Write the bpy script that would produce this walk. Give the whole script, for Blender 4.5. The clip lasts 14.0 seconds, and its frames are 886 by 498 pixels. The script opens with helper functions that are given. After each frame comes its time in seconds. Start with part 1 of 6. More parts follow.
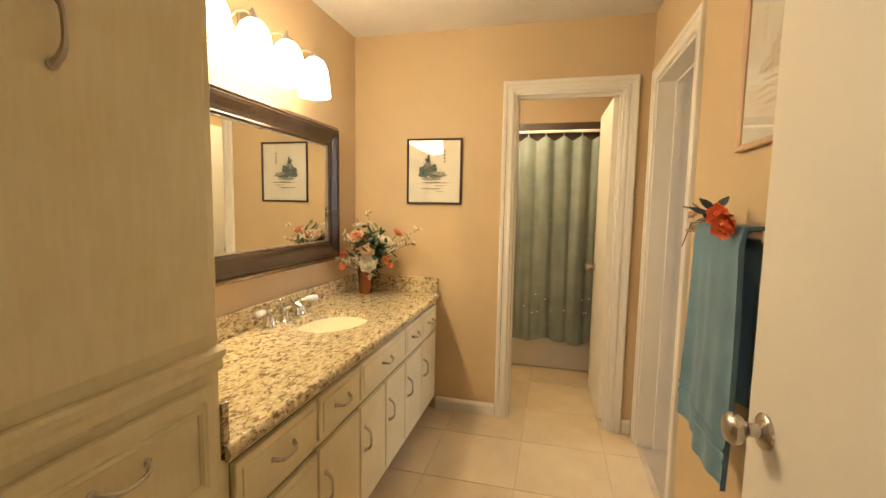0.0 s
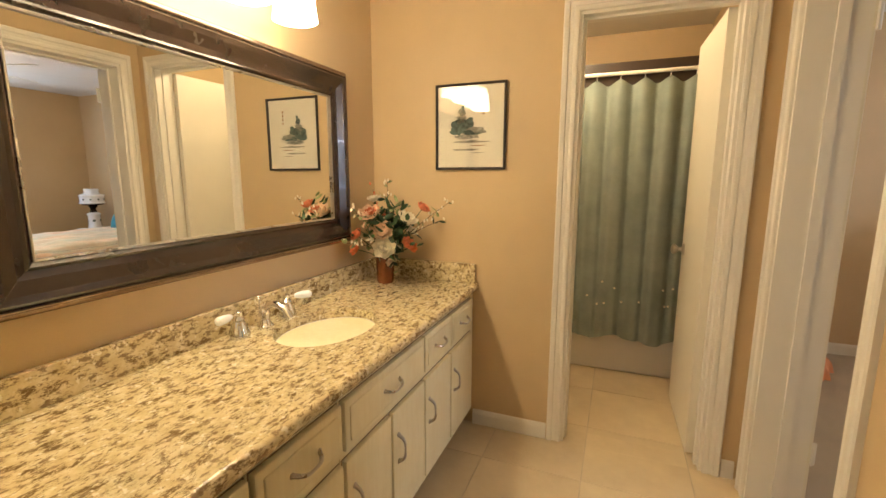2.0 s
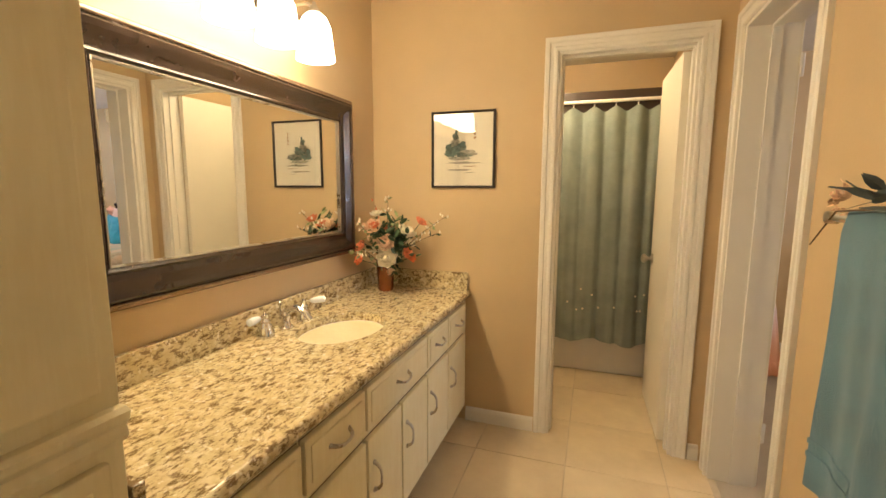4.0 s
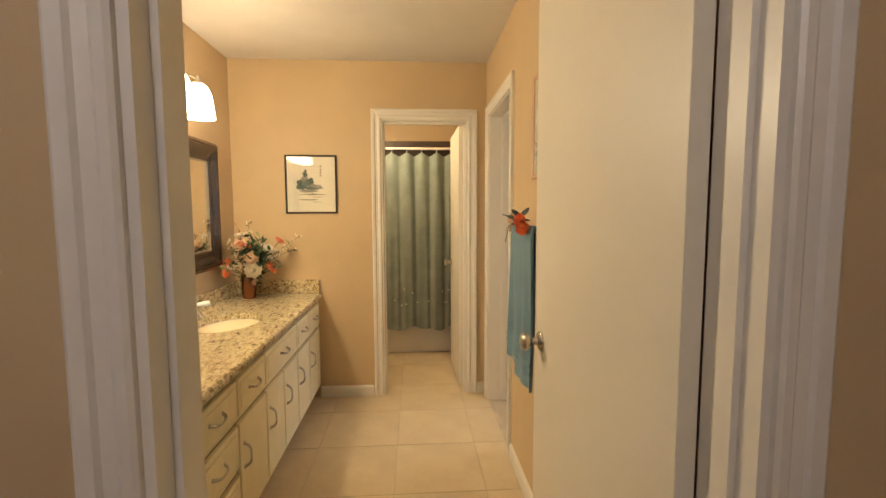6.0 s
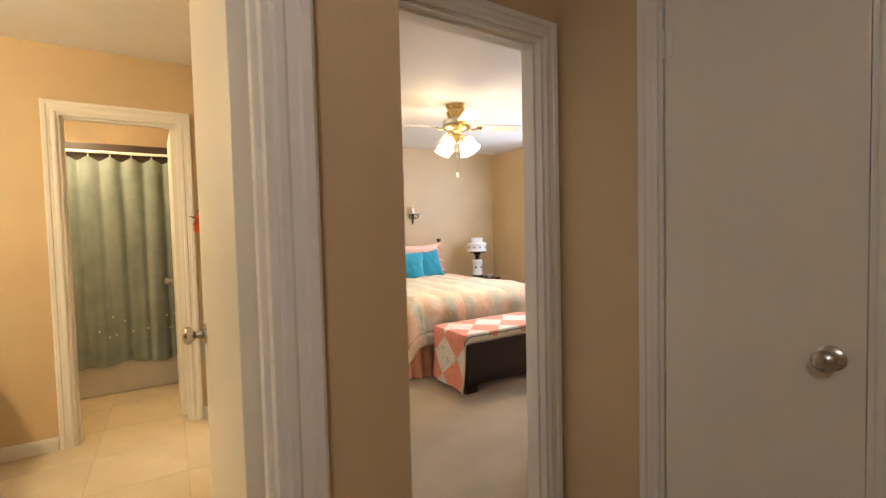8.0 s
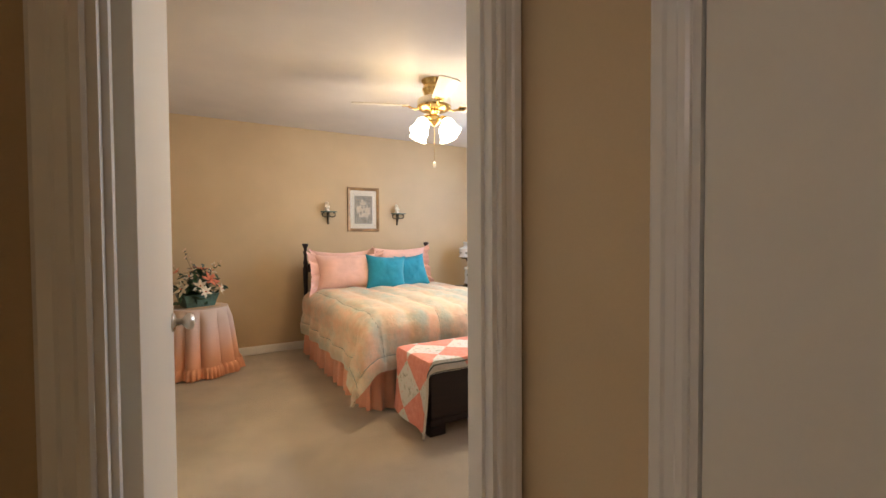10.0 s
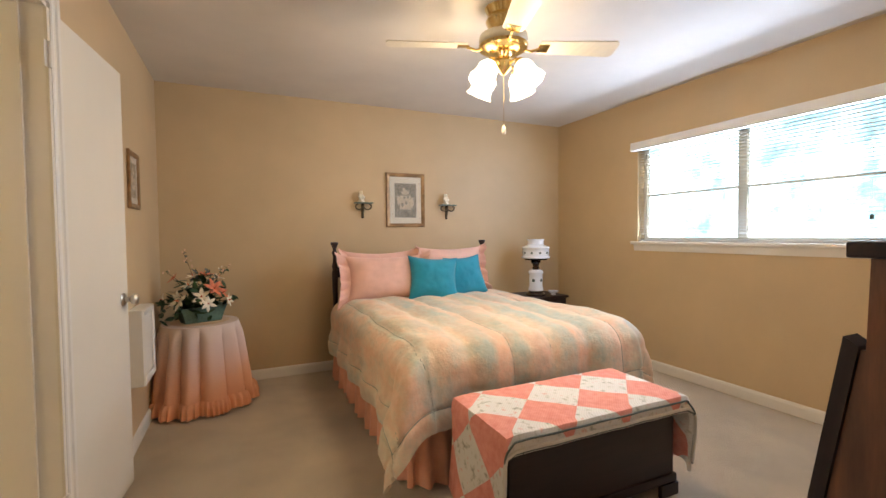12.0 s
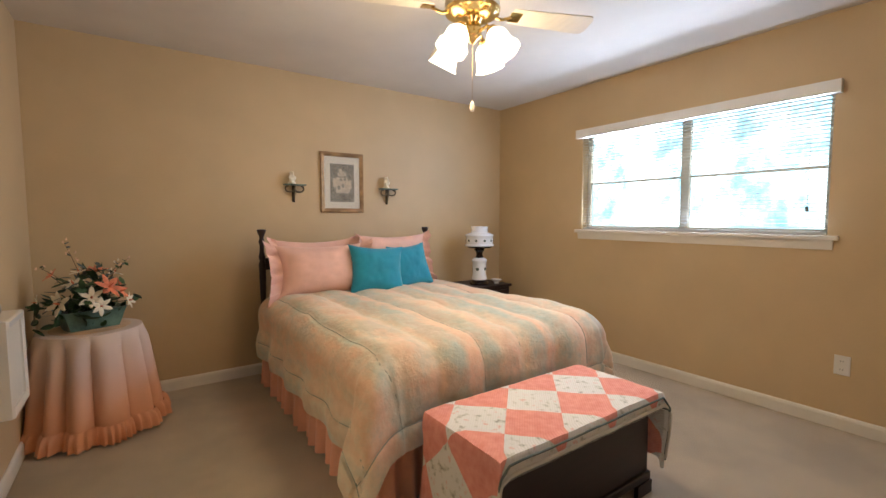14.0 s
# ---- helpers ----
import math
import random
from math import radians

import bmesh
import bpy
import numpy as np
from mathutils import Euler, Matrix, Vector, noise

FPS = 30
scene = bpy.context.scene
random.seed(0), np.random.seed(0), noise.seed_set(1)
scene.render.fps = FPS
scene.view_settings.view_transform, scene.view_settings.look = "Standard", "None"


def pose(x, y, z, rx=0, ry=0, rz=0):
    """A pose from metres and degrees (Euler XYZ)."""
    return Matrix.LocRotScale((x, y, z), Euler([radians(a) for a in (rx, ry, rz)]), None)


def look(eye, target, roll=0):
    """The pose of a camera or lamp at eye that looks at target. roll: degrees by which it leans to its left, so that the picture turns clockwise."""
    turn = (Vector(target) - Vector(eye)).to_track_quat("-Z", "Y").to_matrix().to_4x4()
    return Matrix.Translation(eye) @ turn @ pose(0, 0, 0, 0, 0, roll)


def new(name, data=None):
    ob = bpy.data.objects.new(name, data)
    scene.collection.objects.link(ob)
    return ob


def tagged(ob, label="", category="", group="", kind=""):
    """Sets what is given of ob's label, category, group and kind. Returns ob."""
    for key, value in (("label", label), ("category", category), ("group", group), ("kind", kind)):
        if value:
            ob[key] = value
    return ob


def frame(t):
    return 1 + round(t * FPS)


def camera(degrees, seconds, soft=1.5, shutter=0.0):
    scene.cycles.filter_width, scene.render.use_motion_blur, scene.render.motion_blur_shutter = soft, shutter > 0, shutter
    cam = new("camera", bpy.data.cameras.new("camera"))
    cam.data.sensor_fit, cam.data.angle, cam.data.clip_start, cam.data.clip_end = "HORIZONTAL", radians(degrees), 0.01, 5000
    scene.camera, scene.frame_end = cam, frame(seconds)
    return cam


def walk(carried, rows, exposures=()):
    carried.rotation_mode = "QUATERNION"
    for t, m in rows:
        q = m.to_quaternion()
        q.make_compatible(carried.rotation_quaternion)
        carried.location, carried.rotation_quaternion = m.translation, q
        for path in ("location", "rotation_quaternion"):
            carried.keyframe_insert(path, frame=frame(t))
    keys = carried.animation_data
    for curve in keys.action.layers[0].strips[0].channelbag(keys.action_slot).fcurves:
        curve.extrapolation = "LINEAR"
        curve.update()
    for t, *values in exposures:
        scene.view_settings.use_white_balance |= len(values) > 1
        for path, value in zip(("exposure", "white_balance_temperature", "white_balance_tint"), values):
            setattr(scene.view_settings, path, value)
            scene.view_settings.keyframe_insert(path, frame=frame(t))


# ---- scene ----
# The camera and its walk
cam = camera(90.8, 14.0)
PATH = [
    (0, (1.305, -2.735, 1.345), (0.818, -0.798, 1.156), 1.0),
    (0.5, (1.246, -2.508, 1.345), (0.713, -0.593, 1.118), 0.8),
    (1, (1.268, -2.277, 1.336), (0.623, -0.412, 1.064), 0.8),
    (1.5, (1.259, -2.167, 1.323), (0.553, -0.323, 1.024), 0.4),
    (2, (1.249, -2.117, 1.330), (0.525, -0.298, 1.008), 0.1),
    (4.5, (1.248, -2.517, 1.350), (0.689, -0.617, 1.124), 0.2),
    (5, (1.267, -2.716, 1.341), (0.859, -0.745, 1.149), 0.5),
    (5.5, (1.290, -2.955, 1.352), (1.120, -0.980, 1.178), 0.3),
    (6, (1.284, -3.212, 1.370), (1.413, -1.247, 1.206), -0.2),
    (6.5, (1.334, -3.353, 1.337), (1.754, -1.395, 1.192), -0.5),
    (7, (1.390, -3.395, 1.295), (2.112, -1.510, 1.195), -0.2),
    (7.5, (1.530, -3.430, 1.285), (2.452, -1.655, 1.192), -0.8),
    (8, (1.590, -3.460, 1.272), (2.662, -1.750, 1.190), -1.4),
    (8.2, (1.604, -3.466, 1.272), (2.728, -1.789, 1.185), -1.2),
    (10.3, (2.303, -2.910, 1.218), (3.316, -1.100, 1.165), -0.2),
    (10.5, (2.327, -2.819, 1.216), (3.317, -0.995, 1.161), -0.1),
    (11, (2.407, -2.557, 1.217), (3.330, -0.733, 1.164), 0.0),
    (11.5, (2.484, -2.312, 1.221), (3.354, -0.485, 1.164), -0.3),
    (12, (2.607, -2.092, 1.228), (3.444, -0.257, 1.160), -0.6),
    (12.5, (2.577, -1.918, 1.242), (3.485, -0.135, 1.161), -0.5),
    (13, (2.553, -1.806, 1.257), (3.563, -0.100, 1.153), -0.4),
    (13.5, (2.541, -1.735, 1.253), (3.637, -0.084, 1.129), -0.2),
    (14, (2.550, -1.740, 1.255), (3.695, -0.108, 1.112), -0.1),
]
EXPO = [(0.0, 0.44), (1.0, 0.32), (2.0, 0.28), (4.5, 0.34), (5.5, 0.32), (7.0, 0.40), (8.0, 0.66), (8.2, 0.66), (10.3, 0.45), (11.5, 0.34), (12.0, 0.23), (13.0, 0.08), (14.0, 0.02)]
WX1 = 5.915
FAN_A = -20
WINDOW_W, SILL_W, VANITY_W, FAN_W, HALL_W, TUB_W = 27.0, 13.0, 1.75, 3.1, 12.0, 21.0
walk(cam, [(t, look(eye, target, roll)) for t, eye, target, roll in PATH],
     EXPO)

# ---- light ----
world = bpy.data.worlds.new("world")
scene.world = world
world.use_nodes = True
wn = world.node_tree
sky = wn.nodes.new("ShaderNodeTexSky")
sky.sky_type = "NISHITA"
sky.sun_disc = False
sky.sun_elevation, sky.sun_rotation = radians(50), radians(200)
wn.links.new(sky.outputs[0], wn.nodes["Background"].inputs[0])
wn.nodes["Background"].inputs[1].default_value = 0.12


def lamp(name, kind, energy, m, color=(1, 1, 1), **more):
    data = bpy.data.lights.new(name, kind)
    data.energy, data.color = energy, color
    for key, value in more.items():
        if key == "size": data.size = value
        if key == "size_y": data.shape, data.size_y = "RECTANGLE", value
        if key == "radius": data.shadow_soft_size = value
        if key == "angle": data.angle = value
        if key == "cone": data.spot_size, data.spot_blend = radians(value), 1.0
    ob = new(name, data)
    ob.matrix_world = m
    return ob


lamp("sun", "SUN", 3.0, look((0, 0, 10), (-3.0, 5.5, 1.5)), (1, 0.95, 0.86), angle=radians(0.5))
lamp("window_light", "AREA", WINDOW_W, look((WX1 - 0.022, -0.05, 1.945), (WX1 - 1.3, -0.05, 1.70)), (0.64, 0.76, 1.0), size=1.7, size_y=0.03)
lamp("window_light_low", "AREA", SILL_W, look((WX1 - 0.012, -0.05, 1.165), (WX1 - 1.0, -0.05, 2.0)), (0.60, 0.74, 1.0), size=1.7, size_y=0.03)
BATH_WARM, FAN_WARM = (1, 0.79, 0.48), (1, 0.76, 0.50)
SHADE_Y = (-1.45, -1.23, -1.01, -0.79)
for sy in SHADE_Y:
    lamp("vanity_bulb", "POINT", VANITY_W, pose(0.17, sy, 1.93), BATH_WARM, radius=0.03)
    lamp("vanity_shade_light", "SPOT", VANITY_W * 1.2, look((0.17, sy, 1.90), (0.30, sy, 0.8)), BATH_WARM, radius=0.03, cone=150)
FAN = (3.91, -0.05)
for k in range(4):
    a = radians(20 + 90 * k)
    fx, fy = FAN[0] + 0.15 * math.cos(a), FAN[1] + 0.15 * math.sin(a)
    lamp("fan_bulb", "POINT", FAN_W, pose(fx, fy, 2.035), FAN_WARM, radius=0.025)
    lamp("fan_shade_light", "SPOT", FAN_W * 2.2, look((fx, fy, 2.025), (fx + 0.5 * math.cos(a), fy + 0.5 * math.sin(a), 1.2)), FAN_WARM, radius=0.025, cone=150)
# added fill with no fixture, out of view, in place of the hall's daylight
lamp("hall_daylight_fill", "POINT", HALL_W, pose(0.9, -3.95, 2.2), (0.92, 0.90, 1.0), radius=0.08)
lamp("tub_lamp", "POINT", TUB_W, pose(0.9, 0.55, 2.25), (1, 0.79, 0.48), radius=0.08)


# ---- materials ----
def nodes_of(name):
    m = bpy.data.materials.new(name)
    m.use_nodes = True
    nt = m.node_tree
    return m, nt, nt.nodes["Principled BSDF"]


def add(nt, kind, **kw):
    n = nt.nodes.new(kind)
    for key, value in kw.items():
        n.inputs[key].default_value = value
    return n


def ramp(nt, fac, stops):
    r = nt.nodes.new("ShaderNodeValToRGB")
    while len(r.color_ramp.elements) < len(stops):
        r.color_ramp.elements.new(0.5)
    for e, (p, c) in zip(r.color_ramp.elements, stops):
        e.position, e.color = p, (*c, 1)
    nt.links.new(fac, r.inputs[0])
    return r.outputs[0]


def coords(nt, scale=(1, 1, 1)):
    c = nt.nodes.new("ShaderNodeTexCoord")
    mp = nt.nodes.new("ShaderNodeMapping")
    mp.inputs["Scale"].default_value = scale
    nt.links.new(c.outputs["Object"], mp.inputs[0])
    return mp.outputs[0]


def noise_tex(nt, vec, scale, detail=4, rough=0.6):
    n = nt.nodes.new("ShaderNodeTexNoise")
    n.inputs["Scale"].default_value, n.inputs["Detail"].default_value, n.inputs["Roughness"].default_value = scale, detail, rough
    nt.links.new(vec, n.inputs["Vector"])
    return n.outputs["Fac"]


def bump(nt, bsdf, height, strength, dist=0.002):
    b = nt.nodes.new("ShaderNodeBump")
    b.inputs["Strength"].default_value, b.inputs["Distance"].default_value = strength, dist
    nt.links.new(height, b.inputs["Height"])
    nt.links.new(b.outputs[0], bsdf.inputs["Normal"])


def mix(nt, fac, a, b, mode="MIX"):
    n = nt.nodes.new("ShaderNodeMix")
    n.data_type, n.blend_type = "RGBA", mode
    if isinstance(fac, float):
        n.inputs[0].default_value = fac
    else:
        nt.links.new(fac, n.inputs[0])
    for v, k in ((a, 6), (b, 7)):
        if isinstance(v, tuple):
            n.inputs[k].default_value = (*v, 1)
        else:
            nt.links.new(v, n.inputs[k])
    return n.outputs[2]


def plain(name, col, rough=0.5, metal=0.0, vary=0.12, scale=6.0, fine=90.0, relief=0.1, stretch=(1, 1, 1), dist=0.001, coat=0.0, sheen=0.0):
    """A colour with broad and fine variation and a fine relief."""
    m, nt, b = nodes_of(name)
    v = coords(nt, stretch)
    dark = tuple(c * (1 - vary) for c in col)
    light = tuple(min(1, c * (1 + vary * 0.6)) for c in col)
    broad = ramp(nt, noise_tex(nt, v, scale, 3), [(0.35, dark), (0.65, light)])
    f = noise_tex(nt, v, fine, 3)
    grain = ramp(nt, f, [(0.3, (1 - vary * 0.5,) * 3), (0.7, (1, 1, 1))])
    nt.links.new(mix(nt, 1.0, broad, grain, "MULTIPLY"), b.inputs["Base Color"])
    r = nt.nodes.new("ShaderNodeMapRange")
    r.inputs["To Min"].default_value, r.inputs["To Max"].default_value = max(0.03, rough * 0.85), min(1, rough * 1.15)
    nt.links.new(noise_tex(nt, v, scale * 2, 3), r.inputs["Value"])
    nt.links.new(r.outputs[0], b.inputs["Roughness"])
    b.inputs["Metallic"].default_value = metal
    b.inputs["Coat Weight"].default_value = coat
    b.inputs["Sheen Weight"].default_value = sheen
    if relief:
        bump(nt, b, f, relief, dist)
    return m


M = {}
M["wall"] = plain("wall_paint", (0.595, 0.441, 0.255), 0.5, vary=0.06, scale=1.5, fine=160, relief=0.25)
M["ceiling"] = plain("ceiling_paint", (0.72, 0.68, 0.62), 0.85, vary=0.05, scale=2, fine=220, relief=0.5, dist=0.003)
M["trim"] = plain("trim_paint", (0.78, 0.74, 0.66), 0.32, vary=0.02, scale=3, fine=60, relief=0.0)
M["door"] = plain("door_paint", (0.76, 0.71, 0.60), 0.38, vary=0.025, scale=2, fine=70, relief=0.0)
M["carpet"] = plain("carpet", (0.55, 0.45, 0.315), 0.95, vary=0.16, scale=2.2, fine=420, relief=1.0, dist=0.006, sheen=0.3)
M["tub"] = plain("tub_enamel", (0.74, 0.72, 0.68), 0.15, vary=0.03, relief=0.0)
M["porcelain"] = plain("porcelain", (0.84, 0.87, 0.92), 0.08, vary=0.02, relief=0.0)
M["chrome"] = plain("chrome", (0.78, 0.78, 0.80), 0.10, 1.0, vary=0.02, relief=0.0)
M["nickel"] = plain("satin_nickel", (0.56, 0.52, 0.46), 0.28, 1.0, vary=0.08, relief=0.02)
M["brass"] = plain("brass", (0.80, 0.60, 0.26), 0.18, 1.0, vary=0.08, relief=0.02)
M["bronze"] = plain("mirror_frame_bronze", (0.032, 0.019, 0.013), 0.26, vary=0.15, scale=4, fine=40, relief=0.04, coat=0.2)
M["bead"] = plain("worn_bronze_bead", (0.30, 0.23, 0.19), 0.24, 0.9, vary=0.2, scale=5, fine=40, relief=0.03)
M["black_wood"] = plain("dark_mahogany", (0.022, 0.009, 0.008), 0.42, vary=0.3, stretch=(1, 8, 8), scale=5, fine=40, relief=0.0)
M["red_wood"] = plain("cherry_wood", (0.20, 0.075, 0.028), 0.35, vary=0.4, stretch=(9, 9, 1), scale=4, fine=30, relief=0.1, coat=0.3)
M["towel"] = plain("teal_terry", (0.13, 0.29, 0.38), 0.95, vary=0.2, scale=7, fine=380, relief=1.0, dist=0.005, sheen=0.4)
M["teal"] = plain("teal_cotton", (0.010, 0.27, 0.40), 0.8, vary=0.12, scale=6, fine=350, relief=0.5, sheen=0.2)
M["pink"] = plain("pink_cotton", (0.84, 0.52, 0.43), 0.85, vary=0.08, scale=5, fine=300, relief=0.4, sheen=0.2)
M["skirt"] = plain("peach_cotton", (0.80, 0.40, 0.27), 0.85, vary=0.1, scale=5, fine=260, relief=0.4, sheen=0.2)
M["sheer"] = plain("sheer_pink_net", (0.76, 0.58, 0.50), 0.85, vary=0.1, scale=8, fine=260, relief=0.6, sheen=0.3)
M["leaf"] = plain("silk_leaf", (0.032, 0.080, 0.026), 0.5, vary=0.5, scale=14, fine=60, relief=0.1)
M["leaf_pale"] = plain("pale_leaf", (0.28, 0.33, 0.14), 0.55, vary=0.4, scale=14, fine=60, relief=0.1)
M["petal_peach"] = plain("peach_petal", (0.88, 0.62, 0.42), 0.6, vary=0.2, scale=20, fine=80, relief=0.1)
M["petal_orange"] = plain("orange_petal", (0.80, 0.24, 0.12), 0.6, vary=0.25, scale=20, fine=80, relief=0.1)
M["petal_cream"] = plain("cream_petal", (0.88, 0.80, 0.63), 0.6, vary=0.12, scale=20, fine=80, relief=0.1)
M["petal_red"] = plain("coral_red_petal", (0.95, 0.25, 0.10), 0.6, vary=0.2, scale=20, fine=80, relief=0.1)
M["stem"] = plain("brown_stem", (0.16, 0.10, 0.05), 0.7, vary=0.3)
M["copper"] = plain("copper_vase", (0.30, 0.11, 0.045), 0.25, 0.7, vary=0.25)
M["planter"] = plain("green_planter", (0.10, 0.19, 0.15), 0.4, vary=0.4, scale=12, relief=0.2)
M["gold_frame"] = plain("gilt_frame", (0.34, 0.20, 0.09), 0.35, 0.5, vary=0.4, scale=15, relief=0.2)
M["iron"] = plain("green_black_iron", (0.16, 0.125, 0.070), 0.45, 0.4, vary=0.4, scale=20)
M["black_frame"] = plain("black_frame", (0.03, 0.022, 0.018), 0.35, vary=0.3)
M["tan_frame"] = plain("pale_wood_frame", (0.64, 0.42, 0.25), 0.45, vary=0.2, stretch=(1, 6, 1))
M["paper"] = plain("picture_mat", (0.78, 0.74, 0.64), 0.8, vary=0.04, relief=0.05)
M["ink"] = plain("ink_green_blue", (0.12, 0.17, 0.15), 0.8, vary=0.5, scale=60)
M["ink_brown"] = plain("ink_brown", (0.35, 0.20, 0.10), 0.8, vary=0.4, scale=60)
M["ink_grey"] = plain("ink_grey", (0.36, 0.35, 0.30), 0.8, vary=0.5, scale=70)
M["pipe"] = plain("dark_track", (0.035, 0.02, 0.015), 0.35, vary=0.2)
# near-black colour in place of the shade in toe recesses and outlet slots
M["dark"] = plain("gap_shade", (0.02, 0.016, 0.012), 0.8, vary=0.2)
M["plastic"] = plain("white_plastic", (0.80, 0.78, 0.73), 0.35, vary=0.03, relief=0)
M["blade"] = plain("fan_blade_cream", (0.74, 0.68, 0.55), 0.35, vary=0.06, stretch=(6, 1, 1), relief=0.05)
M["blind"] = plain("white_blind", (0.80, 0.81, 0.80), 0.45, vary=0.03, relief=0.03)
M["cover"] = plain("quilt_backing", (0.74, 0.70, 0.62), 0.9, vary=0.08, relief=0.3)
M["coral"] = plain("coral_quilt", (0.83, 0.27, 0.20), 0.9, vary=0.12, scale=12, fine=140, relief=0.8, dist=0.004)
M["mosaic"] = plain("white_floral_cloth", (0.74, 0.72, 0.66), 0.9, vary=0.22, scale=55, fine=140, relief=0.8, dist=0.004)
M["grey_band"] = plain("grey_binding", (0.13, 0.16, 0.15), 0.9, vary=0.2, relief=0.5)
M["seam"] = plain("green_grey_seam", (0.30, 0.33, 0.27), 0.8, vary=0.1)
M["faint_ink"] = plain("faint_print", (0.66, 0.58, 0.46), 0.8, vary=0.15, scale=40)
M["rubber"] = plain("white_rubber", (0.7, 0.68, 0.6), 0.6, vary=0.05)


def cabinet_paint():
    """Off-white paint with a brown glaze left in the routed edges."""
    m, nt, b = nodes_of("antiqued_cabinet_paint")
    v = coords(nt)
    base = ramp(nt, noise_tex(nt, v, 5, 4), [(0.35, (0.76, 0.68, 0.45)), (0.65, (0.82, 0.76, 0.55))])
    streak = ramp(nt, noise_tex(nt, coords(nt, (30, 30, 3)), 2, 3), [(0.45, (0.97, 0.96, 0.93)), (0.6, (1, 1, 1))])
    nt.links.new(mix(nt, 1.0, base, streak, "MULTIPLY"), b.inputs["Base Color"])
    b.inputs["Roughness"].default_value = 0.36
    return m


M["cabinet"] = cabinet_paint()
M["glaze"] = plain("brown_glaze", (0.33, 0.25, 0.15), 0.5, vary=0.5, scale=18, fine=60)


def granite():
    m, nt, b = nodes_of("granite")
    v = coords(nt)
    w = coords(nt, (1.0, 0.45, 1.0))
    base = ramp(nt, noise_tex(nt, v, 26, 5, 0.65), [(0.3, (0.52, 0.41, 0.225)), (0.5, (0.64, 0.53, 0.31)), (0.68, (0.74, 0.65, 0.43))])
    spots = ramp(nt, noise_tex(nt, w, 75, 4, 0.7), [(0.40, (0.0, 0.0, 0.0)), (0.48, (1, 1, 1))])
    veins = ramp(nt, noise_tex(nt, w, 34, 6, 0.8), [(0.41, (0.0, 0.0, 0.0)), (0.47, (1, 1, 1))])
    c = mix(nt, spots, (0.27, 0.195, 0.11), base)
    c = mix(nt, veins, (0.19, 0.125, 0.055), c)
    pale = ramp(nt, noise_tex(nt, v, 45, 2), [(0.62, (0, 0, 0)), (0.68, (1, 1, 1))])
    c = mix(nt, pale, c, (0.78, 0.71, 0.53))
    nt.links.new(c, b.inputs["Base Color"])
    b.inputs["Roughness"].default_value = 0.14
    b.inputs["Coat Weight"].default_value = 0.3
    return m


M["granite"] = granite()


def tile(name, a, c):
    m, nt, b = nodes_of(name)
    v = coords(nt)
    info = nt.nodes.new("ShaderNodeObjectInfo")
    base = ramp(nt, noise_tex(nt, v, 3.5, 6, 0.65), [(0.32, a), (0.62, c)])
    tint = nt.nodes.new("ShaderNodeMapRange")
    tint.inputs["To Min"].default_value, tint.inputs["To Max"].default_value = 0.94, 1.03
    nt.links.new(info.outputs["Random"], tint.inputs["Value"])
    comb = nt.nodes.new("ShaderNodeCombineColor")
    for k in range(3):
        nt.links.new(tint.outputs[0], comb.inputs[k])
    nt.links.new(mix(nt, 1.0, base, comb.outputs[0], "MULTIPLY"), b.inputs["Base Color"])
    b.inputs["Roughness"].default_value = 0.42
    bump(nt, b, noise_tex(nt, v, 25, 4), 0.12, 0.001)
    return m


M["tile"] = tile("travertine_tile", (0.60, 0.47, 0.295), (0.69, 0.56, 0.365))
M["grout"] = plain("grout", (0.60, 0.49, 0.345), 0.9, vary=0.15)


def emit(name, col, strength):
    m, nt, b = nodes_of(name)
    b.inputs["Base Color"].default_value = (0.85, 0.82, 0.75, 1)
    b.inputs["Emission Color"].default_value = (*col, 1)
    b.inputs["Emission Strength"].default_value = strength
    b.inputs["Roughness"].default_value = 0.35
    return m


M["shade_glass"] = emit("lit_glass_shade", (1, 0.82, 0.56), 10.0)
M["fan_glass"] = emit("lit_fan_glass", (1, 0.84, 0.62), 5.0)


def glass(name, rough=0.0):
    m, nt, b = nodes_of(name)
    b.inputs["Transmission Weight"].default_value = 1
    b.inputs["Roughness"].default_value = rough
    b.inputs["IOR"].default_value = 1.45
    return m


M["pane"] = glass("window_glass")


def pict_glass():
    """Picture glazing: clear, with the gloss of glass."""
    m, nt, b = nodes_of("picture_glass")
    out = nt.nodes["Material Output"]
    tr, gl, lw, pw, fr, mx = (nt.nodes.new(k) for k in ("ShaderNodeBsdfTransparent", "ShaderNodeBsdfGlossy", "ShaderNodeLayerWeight", "ShaderNodeMath", "ShaderNodeMath", "ShaderNodeMixShader"))
    pw.operation, pw.inputs[1].default_value = "POWER", 4.0
    fr.operation, fr.inputs[1].default_value, fr.inputs[2].default_value = "MULTIPLY_ADD", 0.5, 0.07
    nt.links.new(lw.outputs["Facing"], pw.inputs[0])
    nt.links.new(pw.outputs[0], fr.inputs[0])
    gl.inputs["Roughness"].default_value = 0.02
    nt.links.new(fr.outputs[0], mx.inputs[0])
    nt.links.new(tr.outputs[0], mx.inputs[1])
    nt.links.new(gl.outputs[0], mx.inputs[2])
    nt.links.new(mx.outputs[0], out.inputs[0])
    return m


M["pic_glass"] = pict_glass()
m_, nt_, b_ = nodes_of("mirror_silver")
b_.inputs["Metallic"].default_value, b_.inputs["Roughness"].default_value = 1.0, 0.01
b_.inputs["Base Color"].default_value = (0.86, 0.87, 0.84, 1)
M["mirror"] = m_


